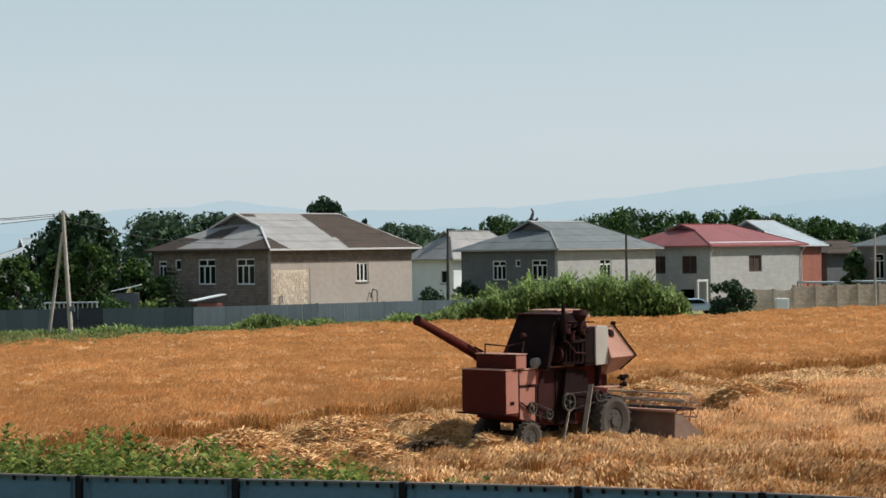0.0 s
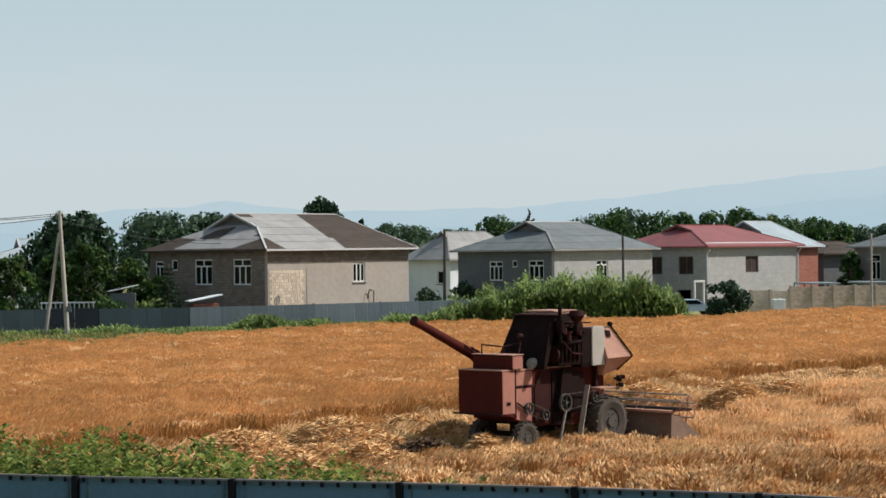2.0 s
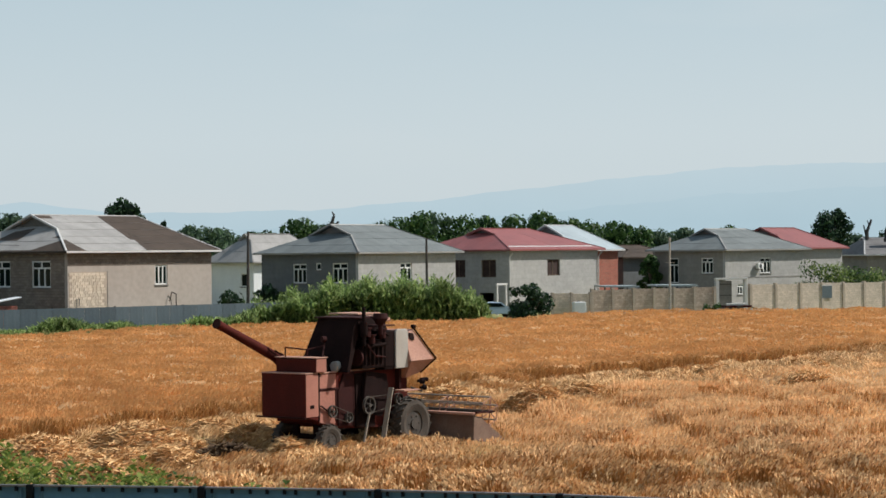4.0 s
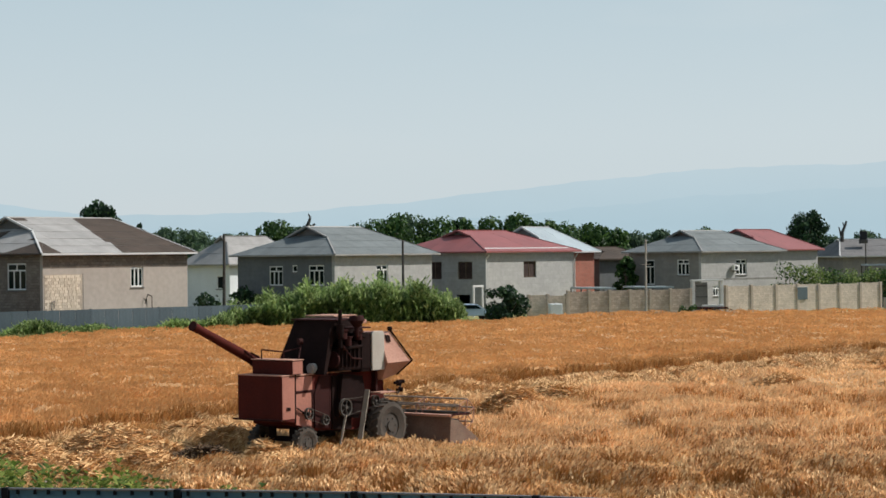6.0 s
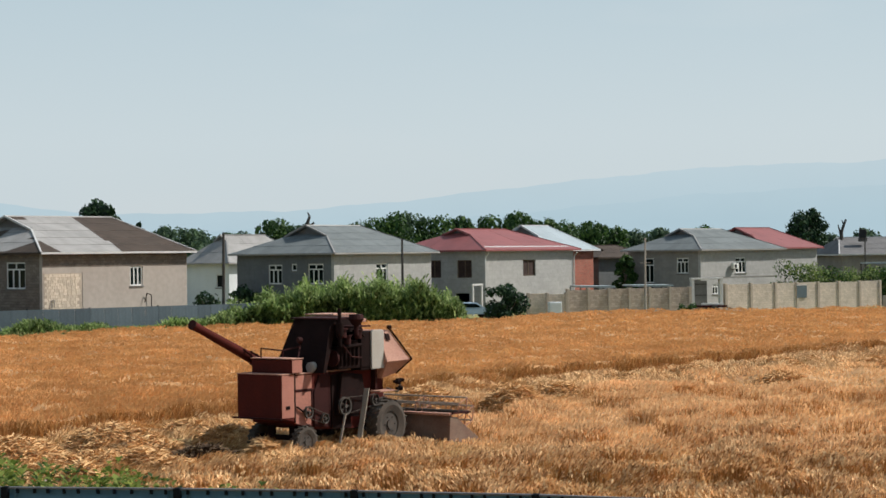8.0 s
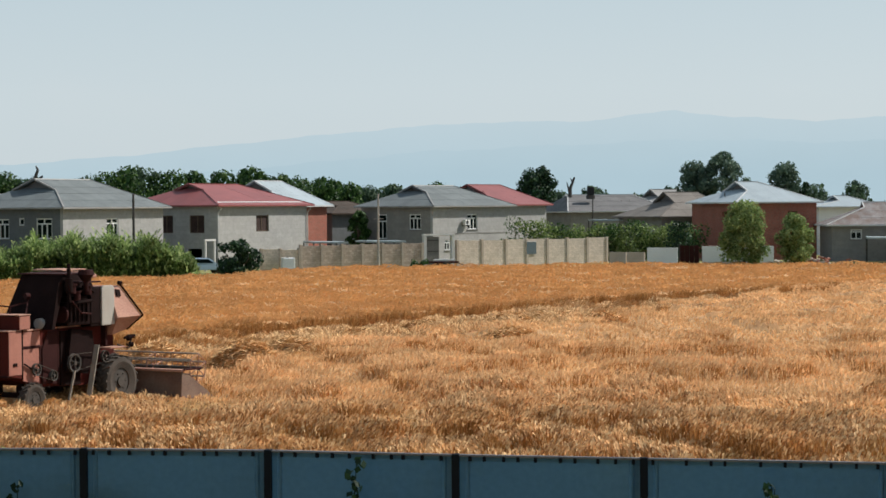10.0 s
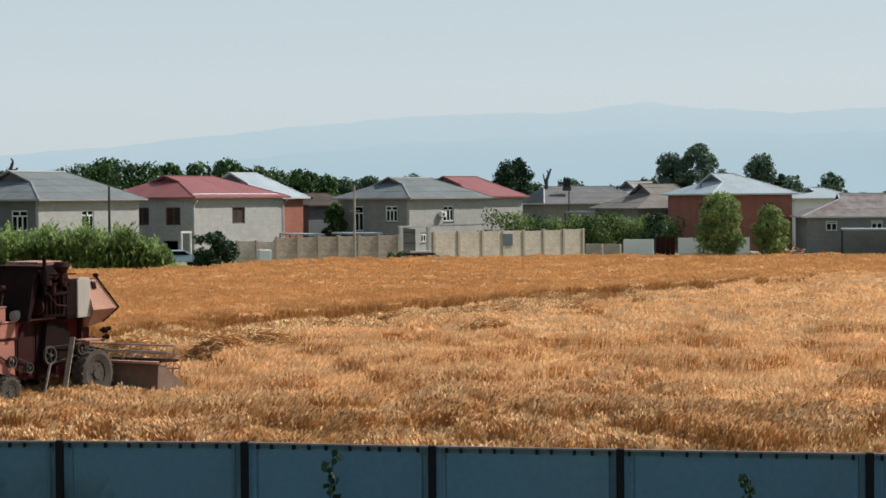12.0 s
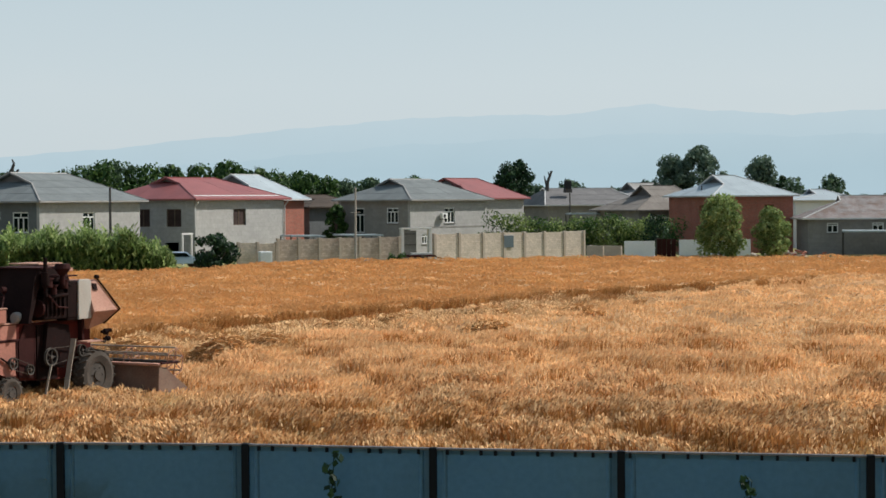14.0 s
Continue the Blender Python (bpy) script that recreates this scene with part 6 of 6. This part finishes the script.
part("body", B((-0.55, -0.4, 0), (0.55, 0.4, 1.25), 0.08), M_white, bx)
part("cap", rod(bmesh.new(), (0, 0, 1.25), (0, 0, 1.33), 0.16, n=14), M_cover, bx)
ac = thing("air_conditioner", pose(47.2, 185.0, 3.75, 0, 0, 38) @ pose(4.95, 0, 0), "white outdoor air conditioner unit", "air conditioner")
part("case", B((-0.2, -0.48, 0), (0.6, -0.12, 0.55), 0.03), M_pvc, ac)
for q in (-0.1, 0.45):
    part("bracket", B((q, -0.46, -0.06), (q + 0.05, -0.01, -0.01)), M_darkpole, ac)
part("grille", rod(bmesh.new(), (0.15, -0.50, 0.27), (0.15, -0.475, 0.27), 0.2, n=16), M_dark, ac)


def car(x, y, ang, paint, label):
    """A small saloon: body, glasshouse, wheels, lamps."""
    c = thing("car", pose(x, y, 0, 0, 0, ang), label, "car")
    body = prism(bmesh.new(), [(-2.05, 0.35), (2.05, 0.35), (2.1, 0.6), (2.0, 0.82), (0.95, 0.92), (0.35, 1.36), (-0.95, 1.38), (-1.5, 0.95), (-2.05, 0.9), (-2.1, 0.6)], -0.8, 0.8)
    part("body", bevel_all(body, 0.05), paint, c)
    part("side_window", prism(bmesh.new(), [(0.72, 0.95), (0.28, 1.28), (-0.88, 1.3), (-1.25, 0.97)], -0.815, -0.79), M_glass, c)
    part("windscreen", sheet(bmesh.new(), [(0.97, -0.66, 0.945), (0.97, 0.66, 0.945), (0.39, 0.62, 1.375), (0.39, -0.62, 1.375)], 0.02), M_glass, c)
    for wx in (-1.3, 1.3):
        for wy in (-0.72, 0.72):
            w = part("wheel", rod(bmesh.new(), (wx, wy - 0.1, 0.3), (wx, wy + 0.1, 0.3), 0.3, n=20), M_tyre, c)
            part("rim", rod(bmesh.new(), (wx, wy - 0.11, 0.3), (wx, wy + 0.11, 0.3), 0.17, n=14), M_iron, w)
    part("bumper", B((2.05, -0.78, 0.4), (2.16, 0.78, 0.56), 0.03), M_iron, c)
    part("headlight", B((2.0, -0.7, 0.6), (2.1, -0.4, 0.75), 0.02), M_white, c)


M_carblue = mat("pale_blue_car_paint", (0.35, 0.46, 0.58), 0.35, var=0.08)
car(21.6, 165.0, 12, M_carblue, "pale blue saloon car parked by a bush")


def cart(x, y, ang):
    """A low two-wheeled farm cart with pale boards on its bed."""
    c = thing("farm_cart", pose(x, y, 0, 0, 0, ang), "low red farm cart loaded with pale boards", "cart")
    part("bed", B((-1.25, -0.6, 0.50), (1.25, 0.6, 0.60), 0.01), M_reddk, c)
    for q in (-0.6, 0.56):
        part("side_board", B((-1.25, q, 0.61), (1.25, q + 0.04, 0.68), 0.008), M_red, c)
    for i in range(4):
        part("plank", B((-1.1 + 0.1 * i, -0.5 + 0.25 * i, 0.69), (0.9 + 0.12 * i, -0.28 + 0.25 * i, 0.86), 0.01), M_trim, c, m=pose(0, 0, 0, 0, 0, 3 * i - 4))
    part("axle", rod(bmesh.new(), (0, -0.75, 0.35), (0, 0.75, 0.35), 0.05, n=8), M_grease, c)
    for q in (-0.72, 0.72):
        w = part("wheel", rod(bmesh.new(), (0, q - 0.07, 0.35), (0, q + 0.07, 0.35), 0.35, n=20), M_tyre, c)
        part("rim", rod(bmesh.new(), (0, q - 0.08, 0.35), (0, q + 0.08, 0.35), 0.2, n=14), M_iron, w)
    part("drawbar", beam(bmesh.new(), (1.25, 0, 0.55), (2.1, 0, 0.30), 0.07, 0.07), M_reddk, c)


cart(44.0, 168.6, 8)

# porch frame beside the unfinished house
pf = thing("porch_frame", pose(22.7, 171.2, 0, 0, 0, 46), "pale concrete porch frame beside a house", "porch")
for q in (0.0, 1.35):
    part("post", B((q, 0, 0), (q + 0.16, 0.16, 2.7), 0.01), M_trim, pf)
part("lintel", B((-0.05, -0.02, 2.7), (1.56, 0.18, 2.88), 0.01), M_trim, pf)


# pale railing in the yard behind the grey fence
rl = thing("railing", pose(-28.8, 138.4, 0), "low white picket railing behind the fence", "railing")
for i in range(12):
    part("picket", B((i * 0.34, -0.03, 0), (i * 0.34 + 0.09, 0.03, 2.38), 0.01), M_trim, rl)
for z in (1.2, 2.384):
    part("rail", B((-0.05, -0.04 if z > 2 else 0.035, z), (3.9, 0.05 if z > 2 else 0.075, z + 0.10), 0.01), M_white, rl)

# verge grass left of the field
n = 5200
px = rng.uniform(-40, -6, n)
py = rng.uniform(0, 1, n)
lo = field_back(px)
py = lo + 0.3 + py * np.maximum(np.interp(px, [-40, -18, 0], [136.5, 136.5, 145]) - lo - 0.6, 0.2)
M_verge = island_mat("verge_grass", [(0.12, 0.15, 0.04), (0.20, 0.22, 0.07), (0.34, 0.29, 0.12)], 0.7, 0.25, 0.3, 0.3)
blades("verge_grass", px, py, rng.uniform(0.1, 0.4, n), M_verge, "green and yellow verge grass by the grey fence", "grass", 0.03, 6, 0.25, 0.8)

# rubble by the last yard
rb = thing("rubble_heap", pose(74.0, 154.6, 0), "heap of broken red bricks and stones by a yard", "rubble", "")
one = [mesh_of("brick", B((-0.18, -0.1, 0), (0.18, 0.1, 0.14), 0.015), M_redbrick), mesh_of("brick", B((-0.25, -0.16, 0), (0.25, 0.16, 0.2), 0.03), M_wallpost)]
for i in range(70):
    q = rng.uniform(0, 1)
    part("brick", one[int(rng.integers(2))], None, rb, m=pose(rng.normal(0, 1.5), rng.normal(0, 0.35), 0.9 * q * (1 - 0.3 * rng.random()), rng.uniform(-25, 25), rng.uniform(-25, 25), rng.uniform(0, 360)))

# ---- far mountains ----
# Ridges glow; haze is put into the colour and pales it with height.
def ridge(name, dist, azimuths, heights, colour, label, rough):
    m = bpy.data.materials.new(name)
    m.use_nodes = True
    nn, ll = m.node_tree.nodes, m.node_tree.links
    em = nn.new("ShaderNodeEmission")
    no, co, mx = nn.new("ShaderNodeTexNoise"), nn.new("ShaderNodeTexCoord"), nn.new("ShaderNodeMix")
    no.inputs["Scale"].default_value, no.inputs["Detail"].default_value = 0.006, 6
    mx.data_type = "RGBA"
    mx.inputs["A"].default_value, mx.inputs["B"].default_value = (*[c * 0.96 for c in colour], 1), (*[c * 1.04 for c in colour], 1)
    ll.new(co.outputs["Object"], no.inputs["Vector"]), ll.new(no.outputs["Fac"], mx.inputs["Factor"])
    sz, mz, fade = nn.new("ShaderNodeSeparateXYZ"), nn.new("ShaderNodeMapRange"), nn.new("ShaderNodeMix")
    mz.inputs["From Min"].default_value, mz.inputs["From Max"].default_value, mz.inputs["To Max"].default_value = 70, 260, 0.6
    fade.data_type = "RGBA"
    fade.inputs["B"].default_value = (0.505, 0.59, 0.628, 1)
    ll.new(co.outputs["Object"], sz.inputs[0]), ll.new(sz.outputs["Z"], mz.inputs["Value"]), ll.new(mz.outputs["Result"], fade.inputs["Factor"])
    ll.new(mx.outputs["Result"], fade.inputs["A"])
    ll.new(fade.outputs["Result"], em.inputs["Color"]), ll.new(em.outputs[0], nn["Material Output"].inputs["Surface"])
    az = np.linspace(azimuths[0], azimuths[-1], 420)
    h = np.interp(az, azimuths, heights)
    h = h + rough * (np.sin(az * 1.9) * 0.5 + np.sin(az * 5.3 + 1) * 0.3 + np.sin(az * 13.1 + 2) * 0.15 + np.sin(az * 31) * 0.07)
    bm = bmesh.new()
    rows = []
    for f, back in ((0.0, 0), (0.5, 60), (1.0, 150), (0.0, 260)):
        rows.append([bm.verts.new(((dist + back) * math.sin(radians(a)), (dist + back) * math.cos(radians(a)), -5 + (q + 5) * f)) for a, q in zip(az, h)])
    for a, b in zip(rows, rows[1:]):
        for i in range(len(az) - 1):
            bm.faces.new((a[i], a[i + 1], b[i + 1], b[i]))
    ob = solid(name, bm, m, label, "mountains", kind="structure")
    return ob


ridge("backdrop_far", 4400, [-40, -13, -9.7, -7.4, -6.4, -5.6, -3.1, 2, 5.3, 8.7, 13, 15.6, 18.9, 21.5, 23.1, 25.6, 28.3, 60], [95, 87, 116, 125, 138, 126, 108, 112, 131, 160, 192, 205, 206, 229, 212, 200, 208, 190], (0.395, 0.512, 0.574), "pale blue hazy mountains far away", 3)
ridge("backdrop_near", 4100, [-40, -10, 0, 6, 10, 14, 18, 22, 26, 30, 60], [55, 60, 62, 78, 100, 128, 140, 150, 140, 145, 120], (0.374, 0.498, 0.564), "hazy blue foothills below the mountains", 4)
